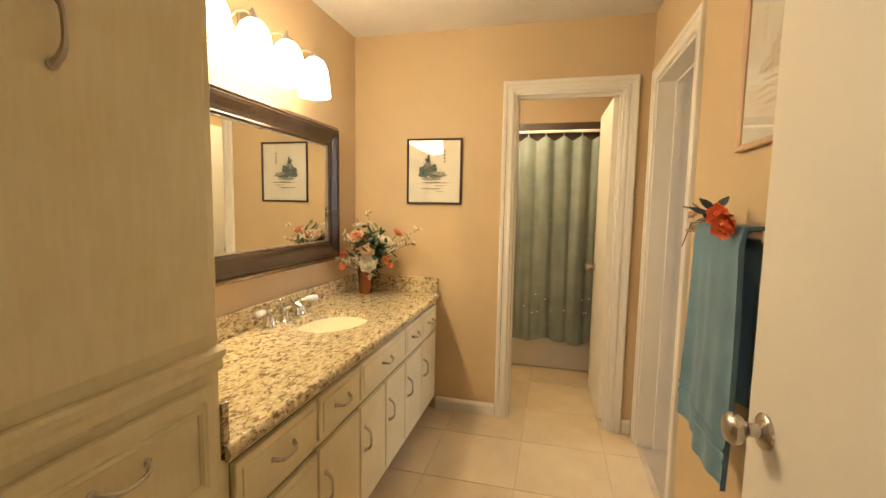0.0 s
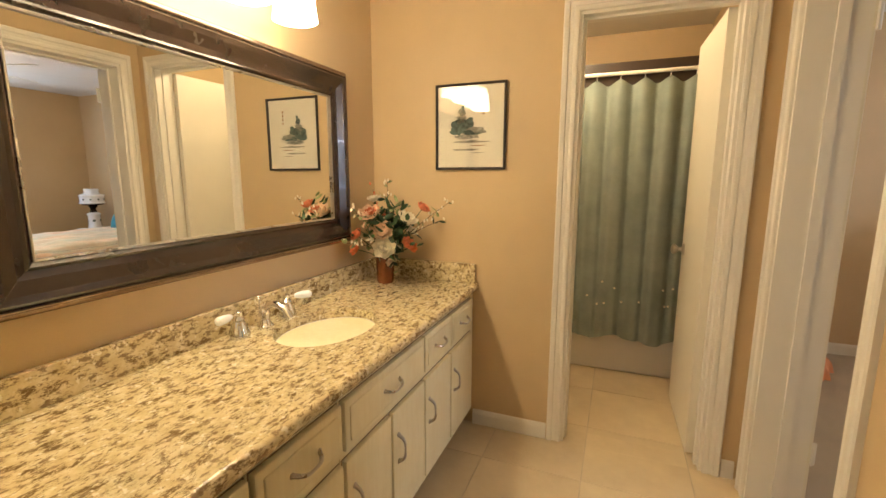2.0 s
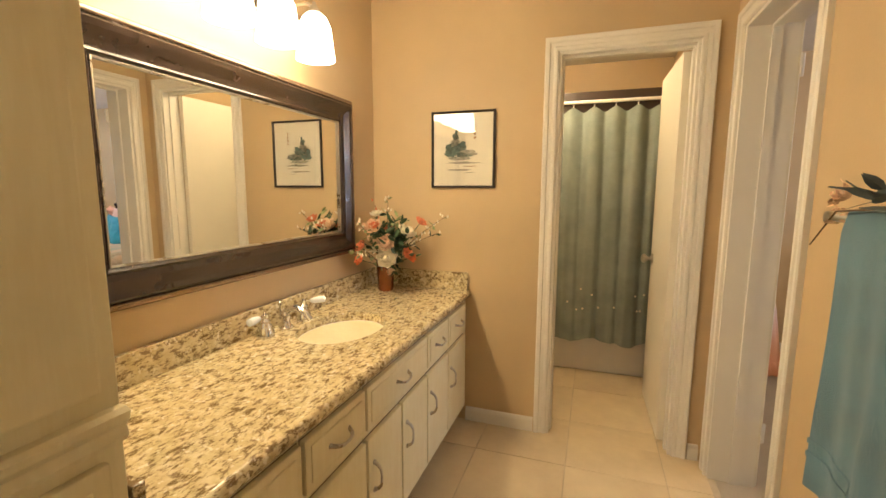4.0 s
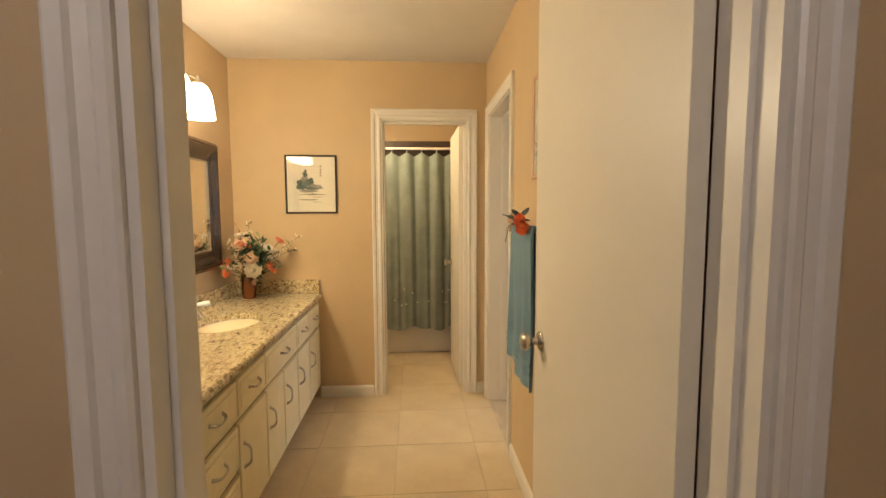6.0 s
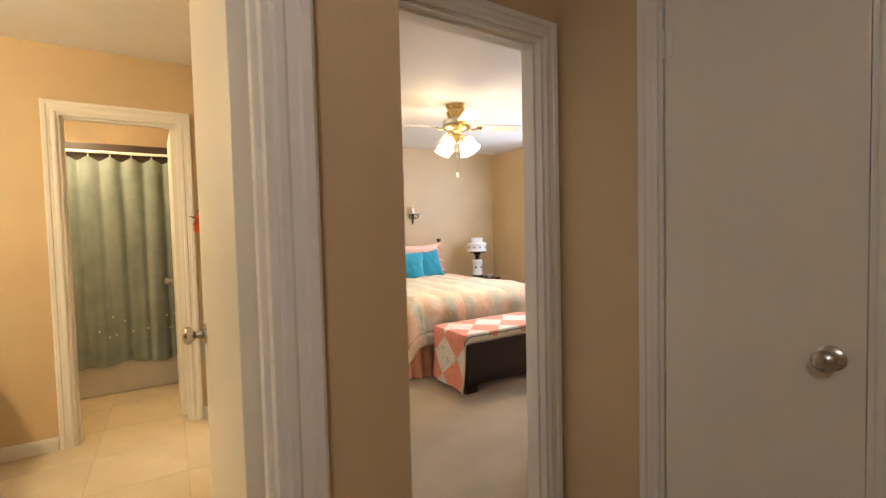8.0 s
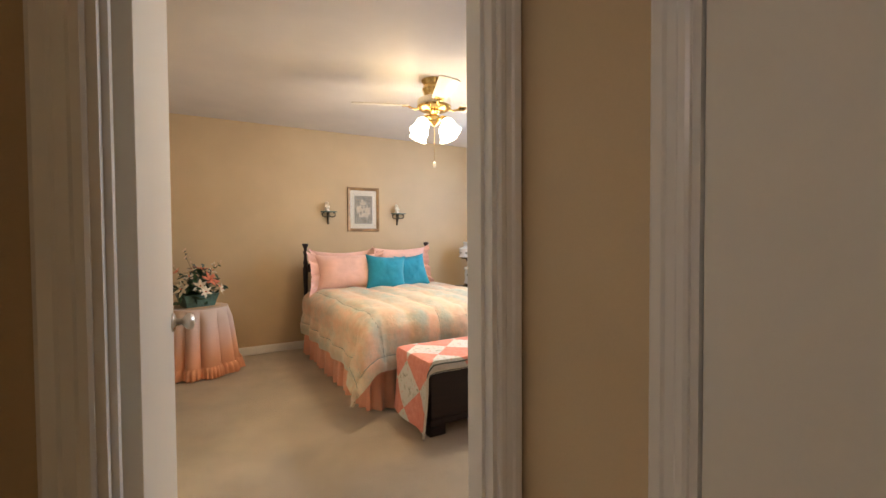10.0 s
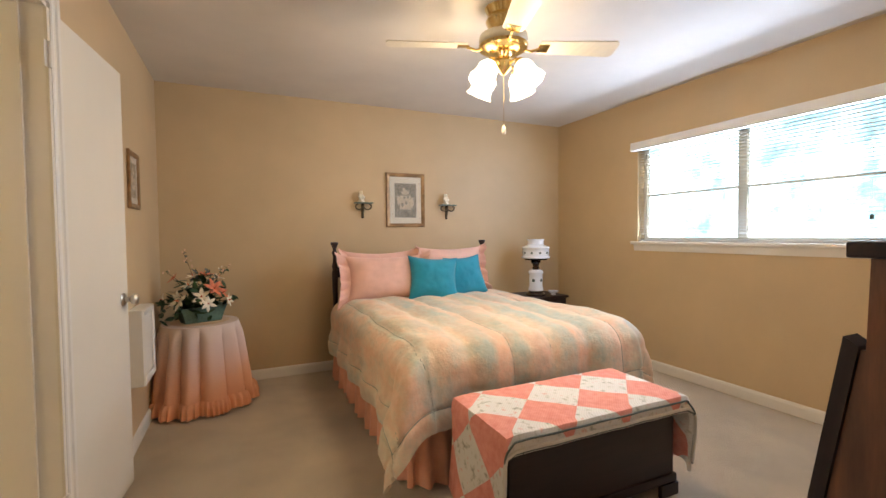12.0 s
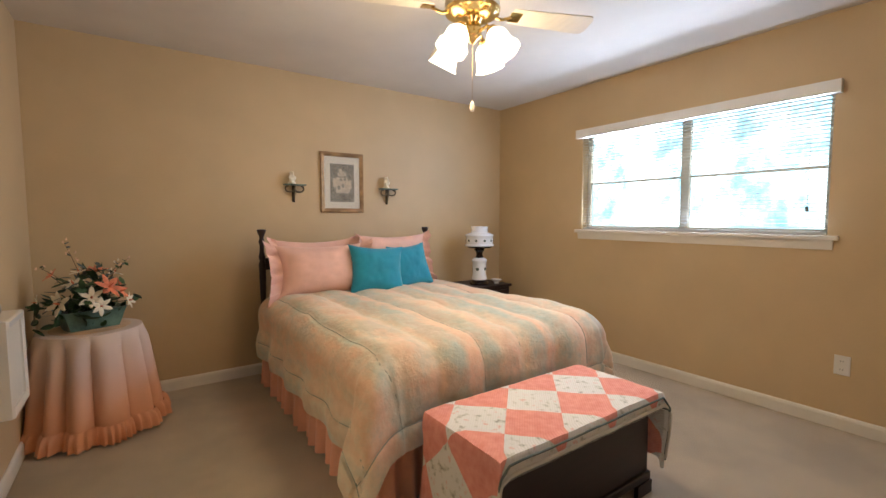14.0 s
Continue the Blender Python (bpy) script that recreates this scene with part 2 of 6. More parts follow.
def curtain_cloth():
    m, nt, b = nodes_of("green_curtain_cloth")
    v = coords(nt)
    c = ramp(nt, noise_tex(nt, v, 5, 4), [(0.35, (0.21, 0.255, 0.225)), (0.65, (0.285, 0.33, 0.30))])
    nt.links.new(c, b.inputs["Base Color"])
    b.inputs["Roughness"].default_value = 0.7
    b.inputs["Sheen Weight"].default_value = 0.3
    bump(nt, b, noise_tex(nt, v, 300, 2), 0.3, 0.001)
    return m


M["curtain"] = curtain_cloth()


def comforter_cloth():
    """Peach, cream and grey-green bands that run along the bed, blurred like watercolour."""
    m, nt, b = nodes_of("comforter_cloth")
    tc = nt.nodes.new("ShaderNodeTexCoord")
    sep = nt.nodes.new("ShaderNodeSeparateXYZ")
    nt.links.new(tc.outputs["UV"], sep.inputs[0])
    wob = nt.nodes.new("ShaderNodeMath")
    wob.operation = "MULTIPLY_ADD"
    wob.inputs[1].default_value = 0.10
    nt.links.new(noise_tex(nt, coords(nt), 9, 4), wob.inputs[0])
    nt.links.new(sep.outputs["X"], wob.inputs[2])
    # distance from the middle of the bed, so that the bands mirror
    mid, dist, nrm = (nt.nodes.new("ShaderNodeMath") for _ in range(3))
    mid.operation, mid.inputs[1].default_value = "SUBTRACT", 1.195
    dist.operation = "ABSOLUTE"
    nrm.operation, nrm.inputs[1].default_value = "DIVIDE", 1.2
    nt.links.new(wob.outputs[0], mid.inputs[0])
    nt.links.new(mid.outputs[0], dist.inputs[0])
    nt.links.new(dist.outputs[0], nrm.inputs[0])
    peach, cream, green, orange = (0.80, 0.57, 0.42), (0.76, 0.64, 0.48), (0.50, 0.54, 0.47), (0.84, 0.53, 0.34)
    c = ramp(nt, nrm.outputs[0], [(0.0, peach), (0.07, cream), (0.11, green), (0.16, green), (0.19, orange), (0.24, peach), (0.27, green), (0.33, green), (0.36, cream), (0.46, peach), (0.53, cream), (0.56, green), (0.60, green), (0.63, peach), (0.72, orange), (0.84, cream)])
    # a mint border along the hem
    ax = nt.nodes.new("ShaderNodeMath")
    ax.operation = "SUBTRACT"
    ax.inputs[1].default_value = 1.145
    nt.links.new(sep.outputs["X"], ax.inputs[0])
    ab = nt.nodes.new("ShaderNodeMath")
    ab.operation = "ABSOLUTE"
    nt.links.new(ax.outputs[0], ab.inputs[0])
    sc = nt.nodes.new("ShaderNodeMath")
    sc.operation = "MULTIPLY_ADD"
    sc.inputs[1].default_value, sc.inputs[2].default_value = 8.0, -8.16
    nt.links.new(ab.outputs[0], sc.inputs[0])
    fy = nt.nodes.new("ShaderNodeMath")
    fy.operation = "MULTIPLY_ADD"
    fy.inputs[1].default_value, fy.inputs[2].default_value = 8.0, -16.8
    nt.links.new(sep.outputs["Y"], fy.inputs[0])
    mxn = nt.nodes.new("ShaderNodeMath")
    mxn.operation, mxn.use_clamp = "MAXIMUM", True
    nt.links.new(sc.outputs[0], mxn.inputs[0])
    nt.links.new(fy.outputs[0], mxn.inputs[1])
    hem = ramp(nt, noise_tex(nt, coords(nt), 6, 4), [(0.42, (0.45, 0.51, 0.44)), (0.72, (0.68, 0.60, 0.46))])
    c = mix(nt, mxn.outputs[0], c, hem)
    wash = ramp(nt, noise_tex(nt, coords(nt, (1.6, 0.7, 1.6)), 5, 5, 0.7), [(0.40, (0.84, 0.53, 0.34)), (0.50, (0.78, 0.63, 0.45)), (0.62, (0.48, 0.56, 0.48))])
    c = mix(nt, 0.42, c, wash)
    blot = ramp(nt, noise_tex(nt, coords(nt), 22, 5), [(0.35, (0.90, 0.88, 0.84)), (0.65, (1.0, 1.0, 1.0))])
    nt.links.new(mix(nt, 1.0, c, blot, "MULTIPLY"), b.inputs["Base Color"])
    b.inputs["Roughness"].default_value = 0.8
    b.inputs["Sheen Weight"].default_value = 0.2
    bump(nt, b, noise_tex(nt, coords(nt), 24, 4), 0.55, 0.010)
    return m


M["comforter"] = comforter_cloth()


def ombre_cloth():
    """Pale net over peach: paler at the top where the net lies double."""
    m, nt, b = nodes_of("table_skirt_cloth")
    tc = nt.nodes.new("ShaderNodeTexCoord")
    sep = nt.nodes.new("ShaderNodeSeparateXYZ")
    nt.links.new(tc.outputs["Object"], sep.inputs[0])
    c = ramp(nt, sep.outputs["Z"], [(0.05, (0.80, 0.37, 0.20)), (0.22, (0.78, 0.42, 0.27)), (0.45, (0.70, 0.52, 0.45)), (0.62, (0.66, 0.54, 0.46))])
    nt.links.new(c, b.inputs["Base Color"])
    b.inputs["Roughness"].default_value = 0.85
    bump(nt, b, noise_tex(nt, coords(nt), 250, 2), 0.4, 0.002)
    return m


M["ombre"] = ombre_cloth()


def garden():
    """A plain backdrop of bright sky and trees."""
    m, nt, b = nodes_of("garden_backdrop")
    v = coords(nt, (1, 1, 1))
    c = ramp(nt, noise_tex(nt, v, 0.16, 7, 0.7), [(0.38, (0.13, 0.27, 0.33)), (0.46, (0.28, 0.52, 0.66)), (0.55, (0.80, 0.95, 1.0))])
    nt.links.new(c, b.inputs["Emission Color"])
    b.inputs["Base Color"].default_value = (0, 0, 0, 1)
    b.inputs["Emission Strength"].default_value = 4.6
    return m


M["garden"] = garden()


# ---- building helpers ----
ORIGIN = {}


def thing(name, loc=(0, 0, 0), label="", category="", group="", kind=""):
    ob = new(name)
    ob.empty_display_size = 0.1
    ob.location = loc
    ORIGIN[ob] = Vector(loc)
    return tagged(ob, label, category, group, kind)


def part(name, bm, material, parent=None, label="", smooth=False, kind=""):
    """One mesh object from a bmesh in world coordinates, under a thing or a part."""
    me = bpy.data.meshes.new(name)
    org = ORIGIN[parent] if parent else Vector((0, 0, 0))
    bmesh.ops.translate(bm, verts=bm.verts, vec=-org)
    bmesh.ops.recalc_face_normals(bm, faces=bm.faces)
    for f in bm.faces:
        f.smooth = smooth
    bm.to_mesh(me)
    bm.free()
    me.materials.append(M[material])
    ob = new(name, me)
    if parent:
        ob.parent = parent
    ORIGIN[ob] = org
    if smooth:
        me.set_sharp_from_angle(angle=radians(40))
    return tagged(ob, label, kind=kind)


def structure(name, bm, material, smooth=False):
    return part(name, bm, material, smooth=smooth, kind="structure")


def box(bm, x0, x1, y0, y1, z0, z1, bevel=0.0, m=None):
    vs = [bm.verts.new((x, y, z)) for x in (x0, x1) for y in (y0, y1) for z in (z0, z1)]
    idx = ((0, 1, 3, 2), (4, 6, 7, 5), (0, 4, 5, 1), (2, 3, 7, 6), (0, 2, 6, 4), (1, 5, 7, 3))
    fs = [bm.faces.new([vs[i] for i in q]) for q in idx]
    if bevel:
        es = list({e for f in fs for e in f.edges})
        r = bmesh.ops.bevel(bm, geom=es, offset=bevel, segments=2, affect="EDGES", profile=0.6)
        vs = list({v for v in r["verts"]} | {v for v in vs if v.is_valid})
    if m is not None:
        bmesh.ops.transform(bm, matrix=m, verts=[v for v in vs if v.is_valid])
    return bm


def bx(*a, **k):
    return box(bmesh.new(), *a, **k)


def lathe(bm, profile, centre=(0, 0, 0), seg=20, m=None, wave=None):
    """Revolves (radius, height) pairs about z."""
    rings = []
    made = []
    for r, z in profile:
        ring = []
        for k in range(seg):
            a = 2 * math.pi * k / seg
            rr = r * (1 + (wave(a, z) if wave else 0))
            ring.append(bm.verts.new((centre[0] + rr * math.cos(a), centre[1] + rr * math.sin(a), centre[2] + z)))
        rings.append(ring)
        made += ring
    for a, b in zip(rings, rings[1:]):
        for k in range(seg):
            bm.faces.new((a[k], a[(k + 1) % seg], b[(k + 1) % seg], b[k]))
    if profile[0][0] > 1e-4:
        bm.faces.new(list(reversed(rings[0])))
    if profile[-1][0] > 1e-4:
        bm.faces.new(rings[-1])
    if m is not None:
        bmesh.ops.transform(bm, matrix=m, verts=made)
    return bm


def tube(bm, pts, r, seg=8):
    pts = [Vector(p) for p in pts]
    rings = []
    side = None
    for i, p in enumerate(pts):
        d = (pts[min(i + 1, len(pts) - 1)] - pts[max(i - 1, 0)]).normalized()
        if side is None:
            side = d.orthogonal().normalized()
        side = (side - d * side.dot(d)).normalized()
        up = d.cross(side)
        rr = r[i] if isinstance(r, (list, tuple)) else r
        rings.append([bm.verts.new(p + (side * math.cos(2 * math.pi * k / seg) + up * math.sin(2 * math.pi * k / seg)) * rr) for k in range(seg)])
    for a, b in zip(rings, rings[1:]):
        for k in range(seg):
            bm.faces.new((a[k], a[(k + 1) % seg], b[(k + 1) % seg], b[k]))
    bm.faces.new(list(reversed(rings[0])))
    bm.faces.new(rings[-1])
    return bm


def grid(bm, nu, nv, f, thick=None, uv=None):
    """A sheet of nu x nv cells at f(u, v); with thick, a second sheet thick(u, v) and a rim."""
    lay = bm.loops.layers.uv.verify() if uv else None
    sheets = []
    for g in ((f, thick) if thick else (f,)):
        sheets.append([[bm.verts.new(g(i / nu, j / nv)) for j in range(nv + 1)] for i in range(nu + 1)])
    for s in sheets:
        for i in range(nu):
            for j in range(nv):
                fc = bm.faces.new((s[i][j], s[i + 1][j], s[i + 1][j + 1], s[i][j + 1]))
                if uv:
                    for lp, (a, b) in zip(fc.loops, ((i, j), (i + 1, j), (i + 1, j + 1), (i, j + 1))):
                        lp[lay].uv = uv(a / nu, b / nv)
    if thick:
        a, b = sheets
        edge = [(i, 0) for i in range(nu + 1)] + [(nu, j) for j in range(1, nv + 1)] + [(i, nv) for i in range(nu - 1, -1, -1)] + [(0, j) for j in range(nv - 1, 0, -1)]
        for (i, j), (k, l) in zip(edge, edge[1:] + edge[:1]):
            bm.faces.new((a[i][j], b[i][j], b[k][l], a[k][l]))
    return bm


def sweep(bm, profile, a, b, z0, z1, place, closed):
    """A moulding round a rectangle; profile in (outward, proud). Open at the foot unless closed."""
    loops = []
    for u, w in profile:
        if closed:
            pts = [(a - u, z0 - u), (a - u, z1 + u), (b + u, z1 + u), (b + u, z0 - u)]
        else:
            pts = [(a - u, z0), (a - u, z1 + u), (b + u, z1 + u), (b + u, z0)]
        loops.append([bm.verts.new(place(s, z, w)) for s, z in pts])
    n = len(loops)
    for i in range(n):
        p, q = loops[i], loops[(i + 1) % n]
        for k in range(4 if closed else 3):
            l = (k + 1) % 4
            bm.faces.new((p[k], p[l], q[l], q[k]))
    if not closed:
        bm.faces.new([lp[0] for lp in loops])
        bm.faces.new([lp[3] for lp in reversed(loops)])
    return bm


def board(bm, profile, p, q, place):
    """A straight moulding along s from p to q; profile in (height, proud)."""
    ends = [[bm.verts.new(place(s, z, w)) for z, w in profile] for s in (p, q)]
    n = len(profile)
    for i in range(n):
        j = (i + 1) % n
        bm.faces.new((ends[0][i], ends[0][j], ends[1][j], ends[1][i]))
    bm.faces.new(ends[0])
    bm.faces.new(list(reversed(ends[1])))
    return bm


def facing(axis, at, sign):
    """Places (along, height, proud) on a wall face: axis is its normal, sign the side that it looks to."""
    if axis == "x":
        return lambda s, z, w: (at + sign * w, s, z)
    return lambda s, z, w: (s, at + sign * w, z)


# ---- the plan ----
H = 2.44
BX = 1.815                 # inner face of the bathroom's east wall
WX0, WX1 = 2.005, 5.915      # bedroom, west and east faces
HW = 1.985                 # hall side of the same wall, south of the bedroom
SY0, SY1 = -2.69, -2.575    # bathroom's door wall
BY0, BY1 = -2.16, -2.05    # bedroom's door wall
NY = 1.945                 # bedroom's north face
HX = 2.985                  # hall's east face
DH = 2.045                 # door openings
T = 0.12


def wall(name, axis, lo, hi, p, q, holes=(), z1=H):
    """A wall from p to q, between faces lo and hi, with openings (from, to, sill, head)."""
    bm = bmesh.new()

    def blk(s0, s1, z0, z_1):
        if s1 - s0 > 1e-4 and z_1 - z0 > 1e-4:
            box(bm, *((lo, hi, s0, s1) if axis == "x" else (s0, s1, lo, hi)), z0, z_1)
    s = p
    for h0, h1, a, b in sorted(holes):
        blk(s, h0, 0, z1)
        blk(h0, h1, 0, a)
        blk(h0, h1, b, z1)
        s = h1
    blk(s, q, 0, z1)
    return structure(name, bm, "wall")


TUBD = (1.045, 1.682)
SIDED = (-0.83, -0.125)
BATHD = (0.955, 1.750)
BEDD = (2.10, 2.908)
CLOSD = (-3.142, -2.60)
WIN = (-0.925, 0.83, 1.145, 2.03)

wall("wall_bath_west", "x", -T, 0.0, SY0, 0.0)
wall("wall_bath_north", "y", 0.0, T, -T, BX, [(*TUBD, 0, DH)])
wall("wall_bath_east", "x", BX, WX0, BY0, NY, [(*SIDED, 0, DH)])
wall("wall_hall_corner", "x", BX, HW, SY0, BY0)
wall("wall_bath_south", "y", SY0, SY1, -T, BX, [(*BATHD, 0, DH)])
wall("wall_tub_west", "x", 0.10, 0.22, T, 2.0)
wall("wall_tub_north", "y", 1.78, 1.90, 0.22, BX)
wall("wall_bedroom_south", "y", BY0, BY1, WX0, WX1 + T, [(*BEDD, 0, DH)])
wall("wall_bedroom_north", "y", NY, NY + T, BX, WX1 + T)
wall("wall_bedroom_east", "x", WX1, WX1 + T, BY1, NY, [WIN])
wall("wall_hall_east", "x", HX, HX + T, -4.3, BY0, [(*CLOSD, 0, DH)])
wall("wall_hall_south", "y", -4.42, -4.3, -2.2, HX + T)
wall("wall_hall_west", "x", -2.32, -2.2, -4.3, SY0)
wall("wall_hall_north", "y", SY0, SY1, -2.32, -T)
wall("wall_closet", "x", 3.75, 3.87, -3.6, -2.2)
structure("ceiling", bx(-2.32, WX1 + T, -4.42, NY + T, H, H + 0.1), "ceiling")
structure("floor_bedroom", bx(BX + 0.03, WX1 + T, BY0, NY + T, -0.12, 0.0), "carpet")
structure("floor_hall", bx(-2.32, 3.87, -4.42, BY0, -0.12, -0.001), "carpet")
floor_bath = structure("floor_bathroom", bx(-T, BX + 0.03, SY1 - 0.06, NY, -0.10, 0.002), "grout")

BASE = [(0, 0), (0, 0.014), (0.065, 0.014), (0.078, 0.010), (0.085, 0.004), (0.085, 0)]


def baseboard(runs):
    for axis, at, sign, p, q in runs:
        structure("baseboard", board(bmesh.new(), BASE, p, q, facing(axis, at, sign)), "trim")


baseboard([("y", 0.0, -1, 0.585, TUBD[0] - 0.069), ("y", 0.0, -1, TUBD[1] + 0.069, BX - 0.0155),
           ("x", BX, -1, SY1 + 0.015, SIDED[0] - 0.069),
           ("y", NY, -1, WX0 + 0.015, WX1 - 0.015), ("x", WX1, -1, BY1, NY), ("x", WX0, 1, SIDED[1] + 0.069, NY),
           ("x", WX0, 1, BY1 + 0.015, SIDED[0] - 0.069), ("y", BY1, 1, BEDD[1] + 0.069, WX1 - 0.015),
           ("x", HX, -1, -4.3, CLOSD[0] - 0.069), ("x", HX, -1, CLOSD[1] + 0.069, BY0 - 0.02),
           ("y", SY0, -1, -2.2, BATHD[0] - 0.069), ("y", SY0, -1, BATHD[1] + 0.069, HW), ("x", HW, 1, SY0, BY0)])

CASING = [(0.0, 0.0), (0.0, 0.010), (0.006, 0.014), (0.018, 0.014), (0.024, 0.010), (0.040, 0.012), (0.045, 0.018), (0.062, 0.020), (0.068, 0.016), (0.068, 0.0)]


def lever_knob(bm, m, r=0.027):
    """A round knob on its rose, standing out along +z of m."""
    lathe(bm, [(0.032, 0.0), (0.032, 0.004), (0.026, 0.009), (0.013, 0.012), (0.011, 0.028), (0.017, 0.034), (r, 0.044), (r + 0.001, 0.054), (r - 0.005, 0.062), (0.010, 0.066), (0.0, 0.067)], seg=20, m=m)


def door(name, axis, lo, hi, span, stop_at=None, hinge=None, angle=0, into=1, label="", slab_label="", knob_z=0.93, plain_face=True):
    """Casings on both faces, jambs and a flush slab. hinge: the end of the span (0 or 1) and the face it hangs on."""
    a, b = span
    root = thing(name, (0, 0, 0), label, "door", kind="structure")
    j = 0.018
    for face, sign in ((lo, -1), (hi, 1)):
        part("casing", sweep(bmesh.new(), CASING, a + 0.004, b - 0.004, 0.0, DH - 0.004, facing(axis, face, sign), False), "trim", root)
    bm = bmesh.new()
    for s0, s1, z0, z1 in ((a - 0.001, a + j, 0, DH), (b - j, b + 0.001, 0, DH), (a + j, b - j, DH - j, DH)):
        box(bm, *((lo - 0.001, hi + 0.001, s0, s1) if axis == "x" else (s0, s1, lo - 0.001, hi + 0.001)), z0, z1)
    part("jamb", bm, "trim", root)
    if stop_at is not None:
        bm = bmesh.new()
        for s0, s1, z0, z1 in ((a + j, a + j + 0.011, 0, DH - j), (b - j - 0.011, b - j, 0, DH - j), (a + j + 0.011, b - j - 0.011, DH - j - 0.011, DH - j)):
            box(bm, *((stop_at - 0.018, stop_at + 0.018, s0, s1) if axis == "x" else (s0, s1, stop_at - 0.018, stop_at + 0.018)), z0, z1)
        part("stop", bm, "trim", root)
    if hinge is None:
        return root
    end, face = hinge
    w = (b - a) - 2 * j - 0.006
    hx = (a + j + 0.003) if end == 0 else (b - j - 0.003)
    # slab in its own frame: along +x from the hinge, thickness in y, then turned
    p = Vector((face, hx, 0)) if axis == "x" else Vector((hx, face, 0))
    m = Matrix.Translation(p) @ Matrix.Rotation(radians(angle), 4, "Z")
    th = 0.035 * into
    slab = part("door_slab", box(bmesh.new(), 0.002, w, min(0, th), max(0, th), 0.012, DH - j - 0.004, 0.002, m), "door", root, slab_label)
    for sgn, y in ((1, max(0, th)), (-1, min(0, th))):
        km = m @ Matrix.Translation((w - 0.065, y, knob_z)) @ Matrix.Rotation(radians(-90 * sgn), 4, "X")
        bm = bmesh.new()
        lever_knob(bm, km)
        part("door_handle", bm, "nickel", slab, "satin nickel round door knob", smooth=True)
    bm = box(bmesh.new(), w - 0.001, w + 0.0015, th * 0.5 - 0.011, th * 0.5 + 0.011, knob_z - 0.03, knob_z + 0.03, 0, m)
    part("latch_plate", bm, "nickel", slab)
    for z in (0.27, 1.86):
        bm = lathe(bmesh.new(), [(0.006, -0.045), (0.0065, -0.043), (0.0065, 0.043), (0.006, 0.045)], (0, -0.006 * into, z), 10, m)
        box(bm, 0.0, 0.03, -0.0022 * into, -0.0002 * into, z - 0.044, z + 0.044, 0, m)
        box(bm, -0.022, -0.001, th * 0.0 + 0.001, th * 0.0 + 0.003, z - 0.044, z + 0.044, 0, m)
        part("hinge", bm, "trim", root, "painted butt hinge", smooth=False)
    return root


door("door_tub_room", "y", 0.0, T, TUBD, stop_at=0.06, hinge=(1, T), angle=91.5, into=1,
     label="open white flush door between the vanity room and the tub room", slab_label="open flush door leaf, cream white", knob_z=0.93)
door("door_side", "x", BX, WX0, SIDED, stop_at=1.92, hinge=(1, WX0 + 0.006), angle=84, into=1,
     label="open white flush door between bathroom and bedroom", slab_label="open flush door leaf, white, folded back along the bedroom wall")
door("door_bathroom", "y", SY0, SY1, BATHD, stop_at=-2.635, hinge=(1, SY1), angle=91.3, into=1,
     label="open cream white flush door of the bathroom", slab_label="open flush door leaf, cream white", knob_z=0.965)
door("door_bedroom", "y", BY0, BY1, BEDD, stop_at=-2.11, hinge=(0, BY1 + 0.003), angle=87.5, into=-1, knob_z=0.95,
     label="open white flush door of the bedroom", slab_label="open flush door leaf, white")
door("door_closet", "x", HX, HX + T, CLOSD, stop_at=HX + 0.062, hinge=(1, HX + 0.003), angle=-90, into=1,
     label="closed white flush closet door in the hall", slab_label="closed flush door leaf, white")


# ---- window ----
def window():
    y0, y1, z0, z1 = WIN
    root = thing("window_1", (WX1, (y0 + y1) / 2, z0), "wide white two-pane window with a white blind half drawn over bright daylight", "window", kind="structure")
    ym = (y0 + y1) / 2
    xf = WX1 + 0.08
    fr = bmesh.new()
    for a, b, c, d in ((y0, y1, z0, z0 + 0.035), (y0, y1, z1 - 0.035, z1), (y0, y0 + 0.035, z0 + 0.035, z1 - 0.035), (y1 - 0.035, y1, z0 + 0.035, z1 - 0.035), (ym - 0.032, ym + 0.032, z0 + 0.035, z1 - 0.035)):
        box(fr, xf, xf + 0.035, a, b, c, d, 0.003)
    zm = z0 + 0.47 * (z1 - z0)
    for a, b in ((y0 + 0.035, ym - 0.032), (ym + 0.032, y1 - 0.035)):
        box(fr, xf + 0.004, xf + 0.03, a, b, zm - 0.009, zm + 0.009, 0.002)
    part("window_frame", fr, "trim", root)
    for a, b in ((y0 + 0.035, ym - 0.032), (ym + 0.032, y1 - 0.035)):
        for c, d in ((z0 + 0.035, zm - 0.014), (zm + 0.014, z1 - 0.035)):
            pn = part("pane", bx(xf + 0.015, xf + 0.019, a, b, c, d), "pane", root)
            pn.visible_shadow = False
    sill = bx(WX1 - 0.035, WX1 + 0.08, y0 - 0.055, y1 + 0.055, z0 - 0.028, z0, 0.006)
    part("window_sill", sill, "trim", root)
    ap = board(bmesh.new(), [(z0 - 0.085, 0), (z0 - 0.085, 0.010), (z0 - 0.05, 0.016), (z0 - 0.029, 0.018), (z0 - 0.029, 0)], y0 - 0.03, y1 + 0.03, facing("x", WX1, -1))
    part("apron", ap, "trim", root)
    return root


window()


